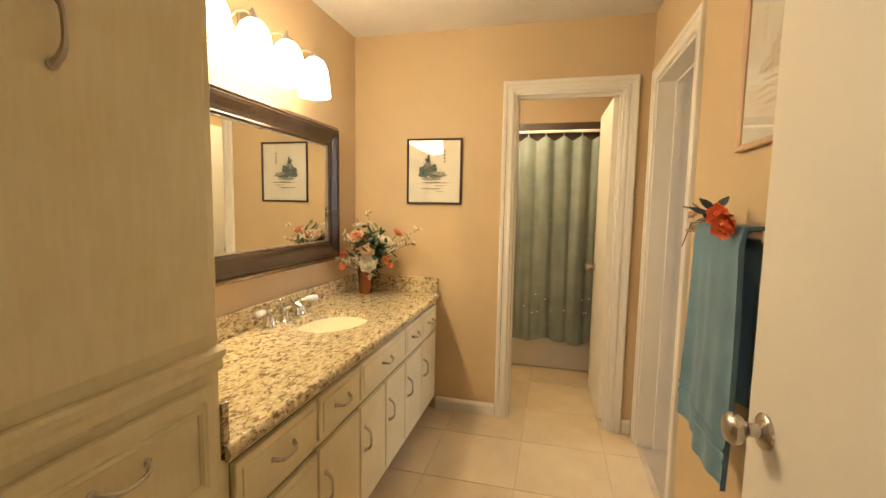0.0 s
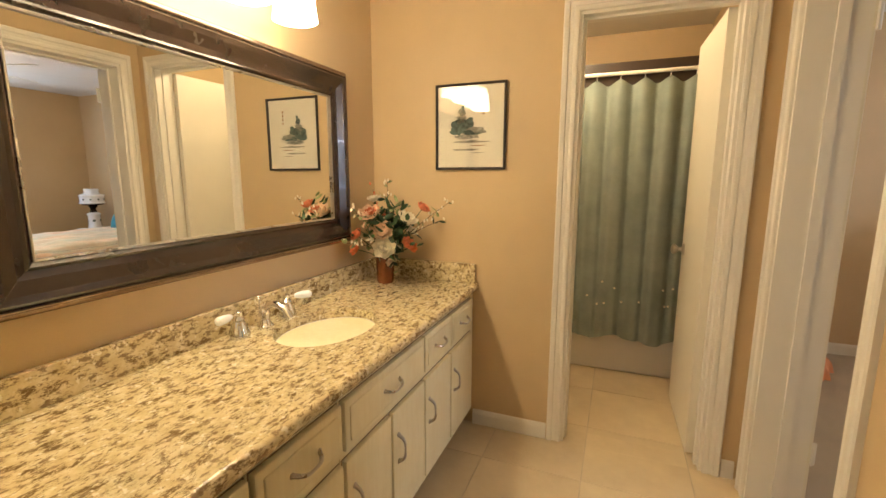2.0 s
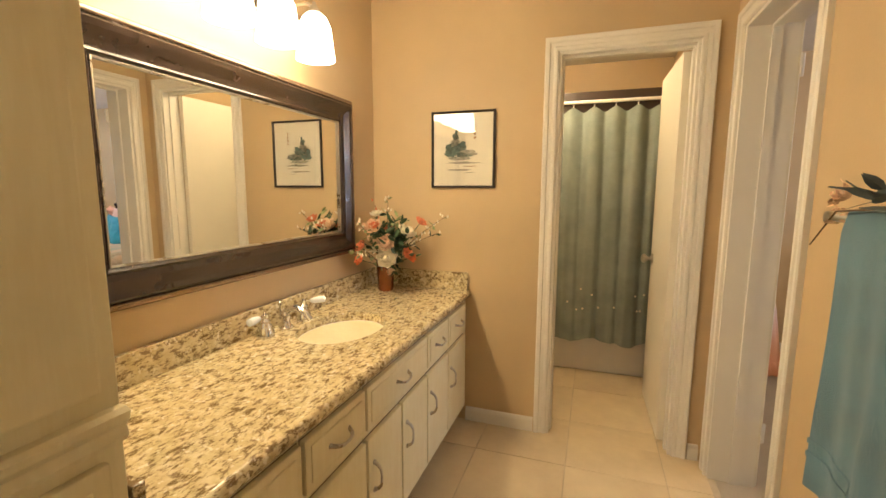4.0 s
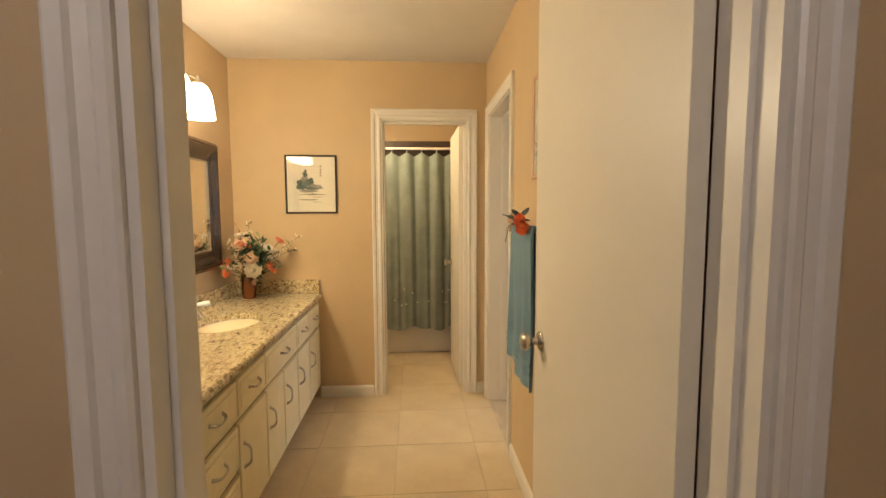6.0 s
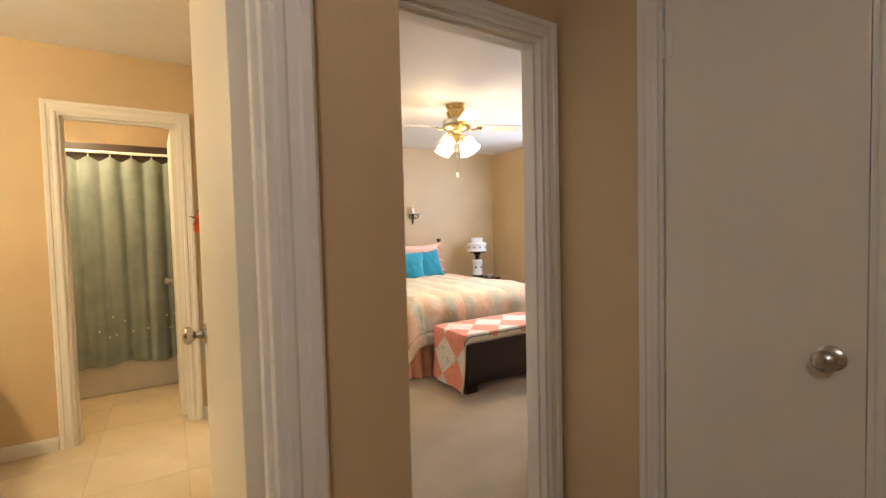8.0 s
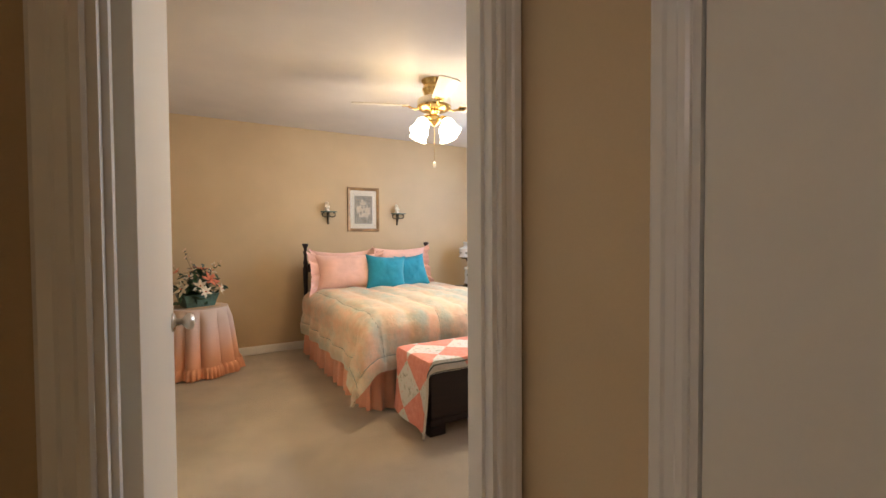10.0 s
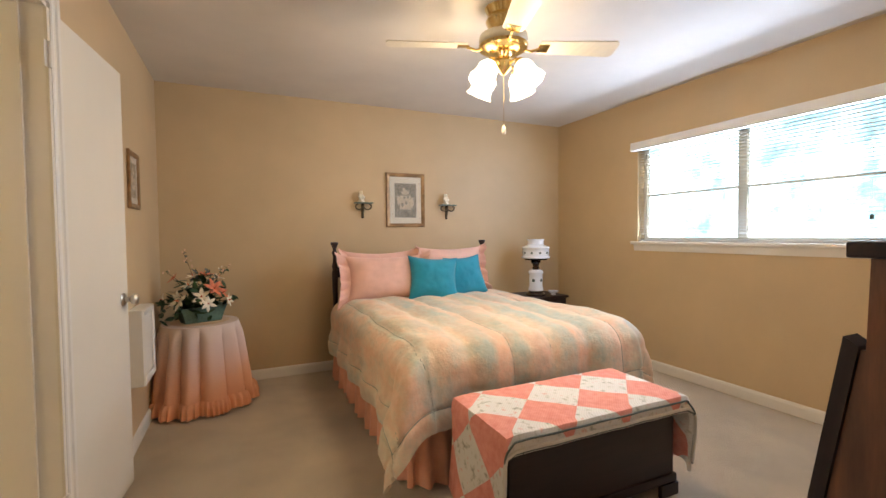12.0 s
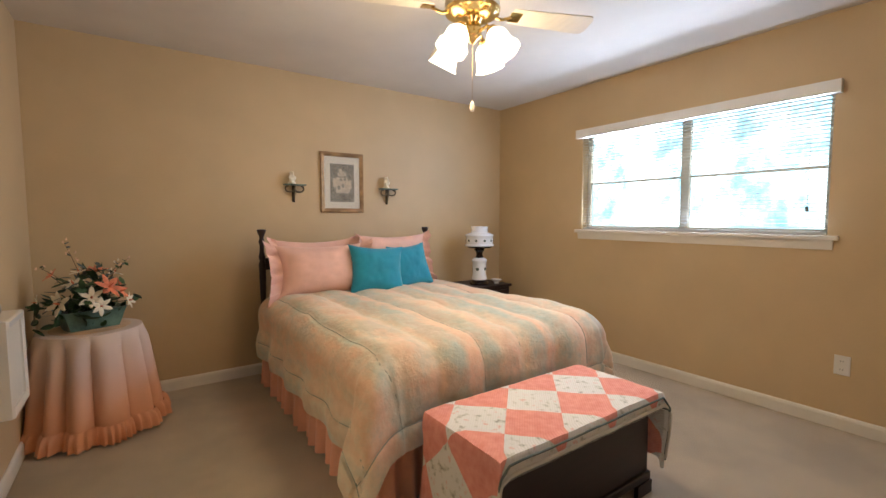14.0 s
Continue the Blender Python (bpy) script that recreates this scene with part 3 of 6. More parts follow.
def blind():
    y0, y1, z0, z1 = WIN
    root = thing("venetian_blind", (WX1, 0, z1), "white venetian blind with open slats over the bedroom window", "blind")
    part("valance", bx(WX1 - 0.045, WX1 - 0.004, y0 - 0.035, y1 + 0.05, 1.968, 2.045, 0.004), "blind", root)
    n = 34
    slat = None
    for k in range(n):
        z = z0 + 0.02 + k * (2.0 - z0 - 0.02) / n
        if slat is None:
            slat = part("slat", box(bmesh.new(), -0.024, 0.024, y0 + 0.008, y1 - 0.008, -0.0012, 0.0012, 0, Matrix.Translation((WX1 + 0.04, 0, z)) @ Matrix.Rotation(radians(-4), 4, "Y")), "blind", root)
            base = z
        else:
            o = slat.copy()
            scene.collection.objects.link(o)
            o.parent = root
            o.location = (0, 0, z - base)
    part("bottom_rail", bx(WX1 + 0.018, WX1 + 0.062, y0 + 0.008, y1 - 0.008, z0 + 0.002, z0 + 0.014, 0.002), "blind", root)
    for y in (y0 + 0.12, -0.53, -0.10, 0.32, y1 - 0.12):
        for x in (WX1 + 0.014, WX1 + 0.066):
            part("ladder_cord", tube(bmesh.new(), [(x, y, z0 + 0.01), (x, y, 2.0)], 0.0010, 4), "blind", root)
    bm = tube(bmesh.new(), [(WX1 - 0.012, y0 + 0.10, 1.98), (WX1 - 0.014, y0 + 0.10, 1.32)], 0.0014, 5)
    part("pull_cord", bm, "blind", root)
    part("cord_tassel", lathe(bmesh.new(), [(0.003, 0.03), (0.009, 0.02), (0.011, 0.0), (0.0, -0.002)], (WX1 - 0.014, y0 + 0.10, 1.29), 10), "ink", root, smooth=True)


blind()
structure("backdrop_garden", bx(60, 60.2, -90, 90, -30, 60), "garden")
structure("ground", bx(WX1 + T + 0.01, 300, -300, 300, -0.5, -0.45), "leaf")


# ---- vanity room ----
CT = 0.79      # worktop
VX = 0.575     # face of the vanity
VY = -1.93     # its near end, at the linen cabinet

UNIT = None


def routed_front(name, parent, y0, y1, z0, z1, x, label=""):
    """A door or drawer front facing +x with a rounded edge and a thin raised field, glaze left in the groove."""
    bm = bmesh.new()
    box(bm, x, x + 0.018, y0, y1, z0, z1, 0.005)
    p = part(name, bm, "cabinet", parent, label)
    if "drawer" in name:
        g = 0.022
        part("raised_field", bx(x + 0.016, x + 0.0215, y0 + g, y1 - g, z0 + g, z1 - g, 0.0045), "cabinet", p)
    rim = sweep(bmesh.new(), [(0.0, 0), (0.0, 0.0016), (0.0030, 0.0016), (0.0030, 0)], y0, y1, z0, z1, facing("x", x - 0.0, 1), True)
    part("glazed_edge", rim, "glaze", p)
    return p


def pull(parent, c, axis, x):
    """A bow pull 9 cm long, along y or z, standing out along +x."""
    y, z = c
    pts, rad = [], []
    for k in range(11):
        u = -1 + 2 * k / 10
        s = 0.05 * u
        out = 0.026 * (1 - u ** 4) + 0.002
        droop = -0.010 * (1 - u * u) if axis == "y" else 0
        pts.append((x + out, y + (s if axis == "y" else 0), z + (s if axis == "z" else 0) + droop))
        rad.append(0.0042 + 0.0026 * u * u)
    bm = tube(bmesh.new(), pts, rad, 8)
    for s in (-0.05, 0.05):
        cy, cz = (y + s, z) if axis == "y" else (y, z + s)
        lathe(bm, [(0.009, 0), (0.009, 0.003), (0.005, 0.006)], seg=10, m=Matrix.Translation((x, cy, cz)) @ Matrix.Rotation(radians(90), 4, "Y"))
    part("pull_handle", bm, "nickel", parent, "satin nickel bow pull", smooth=True)


def vanity():
    cols = [(-0.36, -0.055, "AD"), (-0.65, -0.37, "AD"), (-1.19, -0.66, "W"), (-1.51, -1.205, "AD"), (-1.895, -1.525, "S")]
    for y0, y1, kind in cols:
        root = thing("vanity_cabinet", (0.29, (y0 + y1) / 2, 0), "off-white antiqued vanity base cabinet, glazed edges, under the granite worktop", "cabinet", "vanity base cabinets")
        e0, e1 = (y0 - 0.0075, y1 + 0.005)
        if kind == "S":
            e0 = VY
        if y1 > -0.1:
            e1 = -0.002
        part("body", bx(0.004, VX, e0 + 0.0005, e1 - 0.0005, 0.09, 0.752, 0.001), "cabinet", root)
        # the recess's shade is put into the toe kick's colour
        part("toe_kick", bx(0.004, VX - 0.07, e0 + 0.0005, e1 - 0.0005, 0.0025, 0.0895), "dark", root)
        if kind == "S":
            for z0, z1 in ((0.575, 0.725), (0.375, 0.545), (0.125, 0.345)):
                f = routed_front("drawer", root, y0, y1, z0, z1, VX)
                pull(f, ((y0 + y1) / 2, (z0 + z1) / 2 + 0.01), "y", VX + 0.018)
        elif kind == "AD":
            f = routed_front("drawer", root, y0, y1, 0.575, 0.725, VX)
            pull(f, ((y0 + y1) / 2, 0.655), "y", VX + 0.018)
            f = routed_front("cabinet_door", root, y0, y1, 0.125, 0.545, VX)
            pull(f, (y0 + 0.035, 0.40), "z", VX + 0.018)
        else:
            f = routed_front("drawer", root, y0, y1, 0.575, 0.725, VX)
            pull(f, ((y0 + y1) / 2, 0.655), "y", VX + 0.018)
            ym = (y0 + y1) / 2
            for a, b in ((y0, ym - 0.006), (ym + 0.006, y1)):
                f = routed_front("cabinet_door", root, a, b, 0.125, 0.545, VX)
                pull(f, (a + 0.035, 0.40), "z", VX + 0.018)


vanity()

SINK = (0.285, -0.84, 0.165, 0.215)


def worktop():
    root = thing("worktop", (0.3, -0.9, CT), "speckled tan and brown granite worktop with a low backsplash", "worktop")
    bm = bmesh.new()
    cx, cy, a, b = SINK
    n = 48
    zs = (CT - 0.036, CT)
    x0, x1, y0, y1 = 0.003, 0.592, VY + 0.003, -0.003
    rings = []
    for z in zs:
        inner, outer = [], []
        for k in range(n):
            t = 2 * math.pi * k / n
            c, s = math.cos(t), math.sin(t)
            inner.append(bm.verts.new((cx + a * c, cy + b * s, z)))
            f = min((x1 - cx) / c if c > 1e-6 else 9, (x0 - cx) / c if c < -1e-6 else 9, (y1 - cy) / s if s > 1e-6 else 9, (y0 - cy) / s if s < -1e-6 else 9)
            outer.append(bm.verts.new((cx + f * c, cy + f * s, z)))
        rings.append((inner, outer))
    (i0, o0), (i1, o1) = rings
    for k in range(n):
        l = (k + 1) % n
        bm.faces.new((i1[k], i1[l], o1[l], o1[k]))
        bm.faces.new((i0[k], o0[k], o0[l], i0[l]))
        bm.faces.new((i0[k], i0[l], i1[l], i1[k]))
        bm.faces.new((o0[k], o1[k], o1[l], o0[l]))
    # fill the slab's true corners
    for (X, Y) in ((x0, y0), (x1, y0), (x0, y1), (x1, y1)):
        near = sorted(range(n), key=lambda k: (o1[k].co.x - X) ** 2 + (o1[k].co.y - Y) ** 2)
        k, l = near[0], next(j for j in near[1:] if abs(o1[j].co.x - o1[near[0]].co.x) > 1e-4 and abs(o1[j].co.y - o1[near[0]].co.y) > 1e-4 and min((j - near[0]) % n, (near[0] - j) % n) <= 2)
        cs = [bm.verts.new((X, Y, z)) for z in zs]
        bm.faces.new((o1[k], cs[1], o1[l]))
        bm.faces.new((o0[k], o0[l], cs[0]))
    part("slab", bm, "granite", root)
    nose = bmesh.new()
    prof = []
    for k in range(9):
        t = math.pi * k / 8 - math.pi / 2
        prof.append((CT - 0.020 + 0.020 * math.sin(t), 0.016 * math.cos(t)))
    prof = [(CT - 0.0401, 0.0)] + prof + [(CT, 0.0)]
    board(nose, prof[1:], y0, y1, facing("x", x1, 1))
    part("bullnose_edge", nose, "granite", root, smooth=True)
    part("backsplash", bx(0.003, 0.023, y0, y1, CT + 0.001, CT + 0.10, 0.003), "granite", root)
    part("near_splash", bx(0.0235, 0.590, y0, y0 + 0.020, CT + 0.001, CT + 0.10, 0.003), "granite", root)
    part("end_splash", bx(0.0235, 0.590, -0.023, -0.003, CT + 0.001, CT + 0.10, 0.003), "granite", root)


worktop()


def sink():
    cx, cy, a, b = SINK
    root = thing("sink", (cx, cy, CT - 0.15), "white oval undermount porcelain sink set in the granite worktop", "sink")
    bm = bmesh.new()
    n = 40
    prof = [(1.06, -0.037), (1.0, -0.037), (0.99, -0.045), (0.95, -0.075), (0.84, -0.115), (0.62, -0.145), (0.30, -0.160), (0.09, -0.164)]
    rings = [[bm.verts.new((cx + a * r * math.cos(2 * math.pi * k / n), cy + b * r * math.sin(2 * math.pi * k / n), CT + z)) for k in range(n)] for r, z in prof]
    out = [[bm.verts.new((cx + (a * r + 0.012) * math.cos(2 * math.pi * k / n), cy + (b * r + 0.012) * math.sin(2 * math.pi * k / n), CT + z - 0.01)) for k in range(n)] for r, z in prof]
    for rs in (rings, out):
        for p, q in zip(rs, rs[1:]):
            for k in range(n):
                bm.faces.new((p[k], p[(k + 1) % n], q[(k + 1) % n], q[k]))
    for k in range(n):
        l = (k + 1) % n
        bm.faces.new((rings[0][k], rings[0][l], out[0][l], out[0][k]))
    bm.faces.new(rings[-1])
    bm.faces.new(list(reversed(out[-1])))
    part("basin", bm, "porcelain", root, smooth=True)
    part("drain", lathe(bmesh.new(), [(0.0, 0.002), (0.012, 0.004), (0.020, 0.003), (0.021, 0.0)], (cx, cy, CT - 0.1635), 20), "chrome", root, smooth=True)


sink()


FS = 1.15


def faucet():
    x, y = 0.080, -0.935
    root = thing("faucet", (x, y, CT + 0.0005), "polished chrome widespread faucet with white porcelain lever tips", "faucet")
    bm = lathe(bmesh.new(), [(0.026, 0), (0.026, 0.006), (0.018, 0.014), (0.014, 0.03), (0.017, 0.045), (0.014, 0.06), (0.010, 0.066)], (x, y, CT), 18)
    tube(bm, [(x, y, CT + 0.055), (x + 0.02, y, CT + 0.072), (x + 0.05, y, CT + 0.080), (x + 0.085, y, CT + 0.066), (x + 0.105, y, CT + 0.040)], [0.011, 0.012, 0.0115, 0.011, 0.0115], 10)
    part("spout", bm, "chrome", root, smooth=True)
    part("lift_rod", lathe(bmesh.new(), [(0.003, 0), (0.003, 0.048), (0.007, 0.054), (0.009, 0.061), (0, 0.068)], (x - 0.022, y, CT + 0.03), 10), "chrome", root, smooth=True)
    for s in (-1, 1):
        yy = y + s * 0.102
        h = part("valve", lathe(bmesh.new(), [(0.030, 0), (0.030, 0.008), (0.028, 0.020), (0.022, 0.038), (0.015, 0.050), (0.019, 0.056), (0.011, 0.066), (0.012, 0.078), (0.0, 0.084)], (x, yy, CT), 18), "chrome", root, smooth=True)
        d = Vector((0.1, -0.95, 0.0) if s < 0 else (0.75, 0.35, 0.10)).normalized()
        p = Vector((x, yy, CT + 0.072))
        part("lever", tube(bmesh.new(), [p, p + d * 0.03], [0.006, 0.0055], 8), "chrome", h, smooth=True)
        part("lever_tip", tube(bmesh.new(), [p + d * 0.028, p + d * 0.038, p + d * 0.058, p + d * 0.078, p + d * 0.084], [0.007, 0.011, 0.0135, 0.0125, 0.005], 10), "porcelain", h, "white porcelain lever tip", smooth=True)
    root.scale = (FS, FS, FS)


faucet()


def linen_cabinet():
    y0, y1, fx = SY1 + 0.003, VY - 0.001, 0.585
    root = thing("linen_cabinet", (0.3, (y0 + y1) / 2, 0), "tall cream-painted linen cabinet with panelled doors beside the vanity", "cabinet")
    part("body", bx(0.003, fx, y0, y1, 0.003, H - 0.002, 0.002), "cabinet", root)
    rail = [(0.975, 0), (0.975, 0.010), (0.985, 0.016), (1.0, 0.012), (1.012, 0.022), (1.024, 0.024), (1.030, 0.016), (1.030, 0)]
    part("chair_rail", board(bmesh.new(), rail, y0 + 0.001, y1 - 0.001, facing("x", fx, 1)), "cabinet", root)
    a, b = y0 + 0.045, y1 - 0.03
    d = part("cabinet_door", bx(fx, fx + 0.014, a, b, 1.06, 2.38, 0.005), "cabinet", root, "tall plain door leaf")
    pull(d, (-2.245, 1.59), "z", fx + 0.014)
    for z0, z1 in ((0.70, 0.955), (0.10, 0.68)):
        p = part("drawer" if z0 > 0.5 else "cabinet_door", bx(fx, fx + 0.016, a, b, z0, z1, 0.004), "cabinet", root)
        mould = [(0, 0), (0, 0.004), (0.005, 0.010), (0.012, 0.006), (0.018, 0.009), (0.022, 0.0)]
        part("panel_moulding", sweep(bmesh.new(), mould, a + 0.05, b - 0.05, z0 + 0.05, z1 - 0.05, facing("x", fx + 0.016, 1), True), "cabinet", p)
        if z0 > 0.5:
            pull(p, (-2.18, 0.872), "y", fx + 0.016)
        else:
            pull(p, (b - 0.035, 0.42), "z", fx + 0.016)


linen_cabinet()

MIR = (-1.56, -0.395, 1.13, 1.697)   # the glass


def wall_mirror():
    y0, y1, z0, z1 = MIR
    root = thing("wall_mirror", (0, (y0 + y1) / 2, z0), "large rectangular mirror in a dark bronze moulded frame above the vanity", "mirror")
    pf = [(-0.006, 0.004), (-0.006, 0.016), (0.004, 0.024), (0.012, 0.020), (0.030, 0.024), (0.062, 0.040), (0.078, 0.044), (0.086, 0.038), (0.0885, 0.034), (0.0885, 0.003)]
    rim = [(0.089, 0.003), (0.089, 0.036), (0.093, 0.040), (0.098, 0.036), (0.101, 0.030), (0.108, 0.028), (0.114, 0.020), (0.116, 0.003)]
    part("frame", sweep(bmesh.new(), pf, y0, y1, z0, z1, facing("x", 0.0, 1), True), "bronze", root, "dark bronze moulded frame")
    part("outer_rim", sweep(bmesh.new(), rim, y0, y1, z0, z1, facing("x", 0.0, 1), True), "bead", root, "worn bronze stepped outer rim")
    part("inner_bead", sweep(bmesh.new(), [(-0.012, 0.010), (-0.012, 0.018), (-0.0065, 0.019), (-0.0065, 0.010)], y0, y1, z0, z1, facing("x", 0.0, 1), True), "nickel", root)
    part("glass", bx(0.003, 0.0095, y0 - 0.004, y1 + 0.004, z0 - 0.004, z1 + 0.004), "mirror", root, "clear mirror glass")


wall_mirror()


def vanity_light():
    root = thing("vanity_light", (0, -1.03, 2.08), "four-light nickel vanity fixture with glowing white bell shades", "wall lamp")
    part("backplate", bx(0.003, 0.022, -1.12, -0.94, 2.02, 2.14, 0.006), "nickel", root)
    pts = [(0.055, -1.51 + 0.08 * k / 2, 2.055 + 0.018 * math.cos(k * math.pi / 2.75)) for k in range(23)]
    part("bar", tube(bmesh.new(), pts, 0.008, 8), "nickel", root, smooth=True)
    part("arm", tube(bmesh.new(), [(0.02, -1.03, 2.08), (0.055, -1.03, 2.07)], 0.009, 8), "nickel", root, smooth=True)
    for y in SHADE_Y:
        c = (0.165, y, 0)
        part("arm", tube(bmesh.new(), [(0.055, y, 2.06), (0.09, y, 2.085), (0.13, y, 2.085), (0.165, y, 2.065)], 0.006, 8), "nickel", root, smooth=True)
        part("cap", lathe(bmesh.new(), [(0.030, 0.0), (0.028, 0.012), (0.014, 0.030), (0.009, 0.042), (0.006, 0.052), (0.0, 0.056)], (0.165, y, 2.035), 16), "nickel", root, smooth=True)
        prof = [(0.028, 0.175), (0.046, 0.160), (0.062, 0.125), (0.068, 0.075), (0.073, 0.025), (0.077, 0.0), (0.073, 0.0), (0.069, 0.027), (0.064, 0.075), (0.058, 0.122), (0.043, 0.155), (0.026, 0.168)]
        bm = bmesh.new()
        lathe(bm, prof, (0.165, y, 1.868), 24)
        s = part("shade", bm, "shade_glass", root, "white glass bell shade, lit", smooth=True)
        s.visible_shadow = False


vanity_light()


def picture(name, axis, at, sign, s0, s1, z0, z1, frame_mat, fw, label, draw, mat_w=0.0):
    place = facing(axis, at, sign)
    mid = place((s0 + s1) / 2, z0, 0)
    root = thing(name, mid, label, "picture")
    pf = [(-fw, 0.004), (-fw, 0.012), (-fw * 0.7, 0.016), (-fw * 0.2, 0.019), (0, 0.016), (0, 0.003)]
    part("frame", sweep(bmesh.new(), pf, s0, s1, z0, z1, place, True), frame_mat, root)

    def slab(a, b, c, d, w0, w1):
        bm = bmesh.new()
        p, q = place(a, c, w0), place(b, d, w1)
        box(bm, min(p[0], q[0]), max(p[0], q[0]), min(p[1], q[1]), max(p[1], q[1]), c, d)
        return bm
    i = fw * 0.95
    part("mat_board", slab(s0 + i, s1 - i, z0 + i, z1 - i, 0.004, 0.007), "paper", root)
    draw(root, place, s0 + i, s1 - i, z0 + i, z1 - i, slab)
    part("glazing", slab(s0 + i, s1 - i, z0 + i, z1 - i, 0.0095, 0.0105), "pic_glass", root)
    return root


def blob(place, c, r, w, seg=14, seed=0, squash=1.0):
    rnd = random.Random(seed)
    bm = bmesh.new()
    rim = []
    for k in range(seg):
        a = 2 * math.pi * k / seg
        rr = r * (0.7 + 0.5 * rnd.random())
        rim.append((c[0] + rr * math.cos(a), c[1] + rr * math.sin(a) * squash))
    top = [bm.verts.new(place(s, z, w + 0.0006)) for s, z in rim]
    bot = [bm.verts.new(place(s, z, w - 0.0002)) for s, z in rim]
    bm.faces.new(top)
    bm.faces.new(list(reversed(bot)))
    for k in range(seg):
        bm.faces.new((top[k], top[(k + 1) % seg], bot[(k + 1) % seg], bot[k]))
    return bm


def landscape(root, place, a, b, c, d, slab, faint=False):
    """An ink landscape: an island with trees, water lines, a small boat and a column of brush marks."""
    w, h = b - a, d - c
    part("painting", slab(a + w * 0.10, b - w * 0.10, c + h * 0.10, d - h * 0.08, 0.0070, 0.0076), "paper", root)
    spots = [(0.40, 0.47, 0.17, 0.42), (0.52, 0.43, 0.16, 0.30), (0.34, 0.52, 0.12, 0.7), (0.37, 0.60, 0.085, 0.9), (0.38, 0.68, 0.055, 1.1), (0.46, 0.53, 0.10, 0.6), (0.60, 0.47, 0.10, 0.4), (0.39, 0.74, 0.03, 1.3),
             (0.30, 0.45, 0.12, 0.5), (0.68, 0.44, 0.08, 0.3), (0.25, 0.53, 0.05, 1.0), (0.50, 0.58, 0.05, 0.9), (0.45, 0.38, 0.18, 0.2)]
    for k, (u, v, r, sq) in enumerate(spots):
        part("brush_mark", blob(place, (a + w * u, c + h * v), w * r, 0.0080 + 0.0003 * k, 16, k, sq), "faint_ink" if faint else "ink" if k % 3 else "ink_grey", root)
    for k, (u, v, r) in enumerate(((0.62, 0.27, 0.11), (0.45, 0.22, 0.22), (0.5, 0.32, 0.26), (0.6, 0.18, 0.10))):
        part("brush_mark", blob(place, (a + w * u, c + h * v), w * r, 0.0079, 14, 20 + k, 0.07), "faint_ink" if faint else "ink_brown" if k == 0 else "ink_grey", root)
    for k in range(4):
        part("brush_mark", blob(place, (a + w * 0.70, c + h * (0.66 + 0.055 * k)), w * 0.022, 0.0079, 8, 40 + k, 1.0), "faint_ink" if faint else "ink_brown", root)


picture("picture", "y", 0.0, -1, 0.371, 0.733, 1.367, 1.781, "black_frame", 0.012, "ink landscape in a thin black frame on the tan wall", landscape)
picture("picture", "x", BX, -1, -1.66, -1.30, 1.515, 1.95, "tan_frame", 0.018, "pale print in a light wood frame above the towel", lambda *a: landscape(*a, faint=True))


def towel():
    y0, y1 = -1.61, -1.285
    x = BX - 0.075
    zt = 1.295
    root = thing("towel_bar", (BX, (y0 + y1) / 2, zt), "satin nickel towel bar on the wall beside the side door", "towel bar")
    part("bar", tube(bmesh.new(), [(x, -1.70, zt), (x, -1.18, zt)], 0.008, 10), "nickel", root, smooth=True)
    for y in (-1.695, -1.185):
        part("bracket", lathe(bmesh.new(), [(0.024, 0), (0.024, 0.006), (0.012, 0.014), (0.010, 0.06), (0.014, 0.066), (0.014, 0.086), (0.0, 0.088)], seg=14,
                              m=Matrix.Translation((BX, y, zt)) @ Matrix.Rotation(radians(-90), 4, "Y")), "nickel", root, smooth=True)
    root = thing("towel", (x, (y0 + y1) / 2, 0.72), "folded teal terry towel hanging over the bar", "towel")
    L0, L1 = 0.57, 0.42

    def surf(off):
        def f(u, v):
            s = -L0 + (L0 + L1) * v
            y = y0 + (y1 - y0) * u
            r = 0.013 + off
            if s < -0.02:
                xx, z = -r, zt + s
            elif s > 0.02:
                xx, z = r, zt - s
            else:
                a = (s / 0.02) * math.pi / 2
                xx, z = r * math.sin(a), zt + r * math.cos(a)
            hang = min(1, abs(s) / 0.4)
            wave = 0.010 * math.sin(u * 9 + 1) * hang + 0.005 * math.sin(u * 23) * hang
            yy = y + (0.012 * math.sin(s * 6) - 0.008 * hang * (u - 0.5))
            return (x + xx + wave - (0.004 * hang if s < 0 else -0.01), yy, z - 0.05 * hang * (1 - u) * (1 if s < 0 else 0))
        return f
    part("cloth", grid(bmesh.new(), 34, 60, surf(0.0), surf(0.012)), "towel", root, smooth=True)
    f = surf(-0.0)
    for s in (-0.50, -0.47):
        v = (s + L0) / (L0 + L1)
        bm = bmesh.new()
        grid(bm, 34, 1, lambda u, w: tuple(Vector(f(u, v + w * 0.012)) + Vector((-0.0155, 0, 0))), lambda u, w: tuple(Vector(f(u, v + w * 0.012)) + Vector((-0.004, 0, 0))))
        part("woven_band", bm, "towel", root)


towel()


# ---- flowers ----
def petal(bm, m, length, width, cup=0.3, curl=0.2, nu=3, nv=4):
    def f(u, v):
        w = width * math.sin(math.pi * min(1, 0.12 + v * 0.86)) ** 0.7
        x = (u - 0.5) * w
        return m @ Vector((x, v * length * (1 - curl * v * 0.4), cup * length * v * v + 1.4 * cup * abs(u - 0.5) ** 2 * width * 2))
    return grid(bm, nu, nv, f)


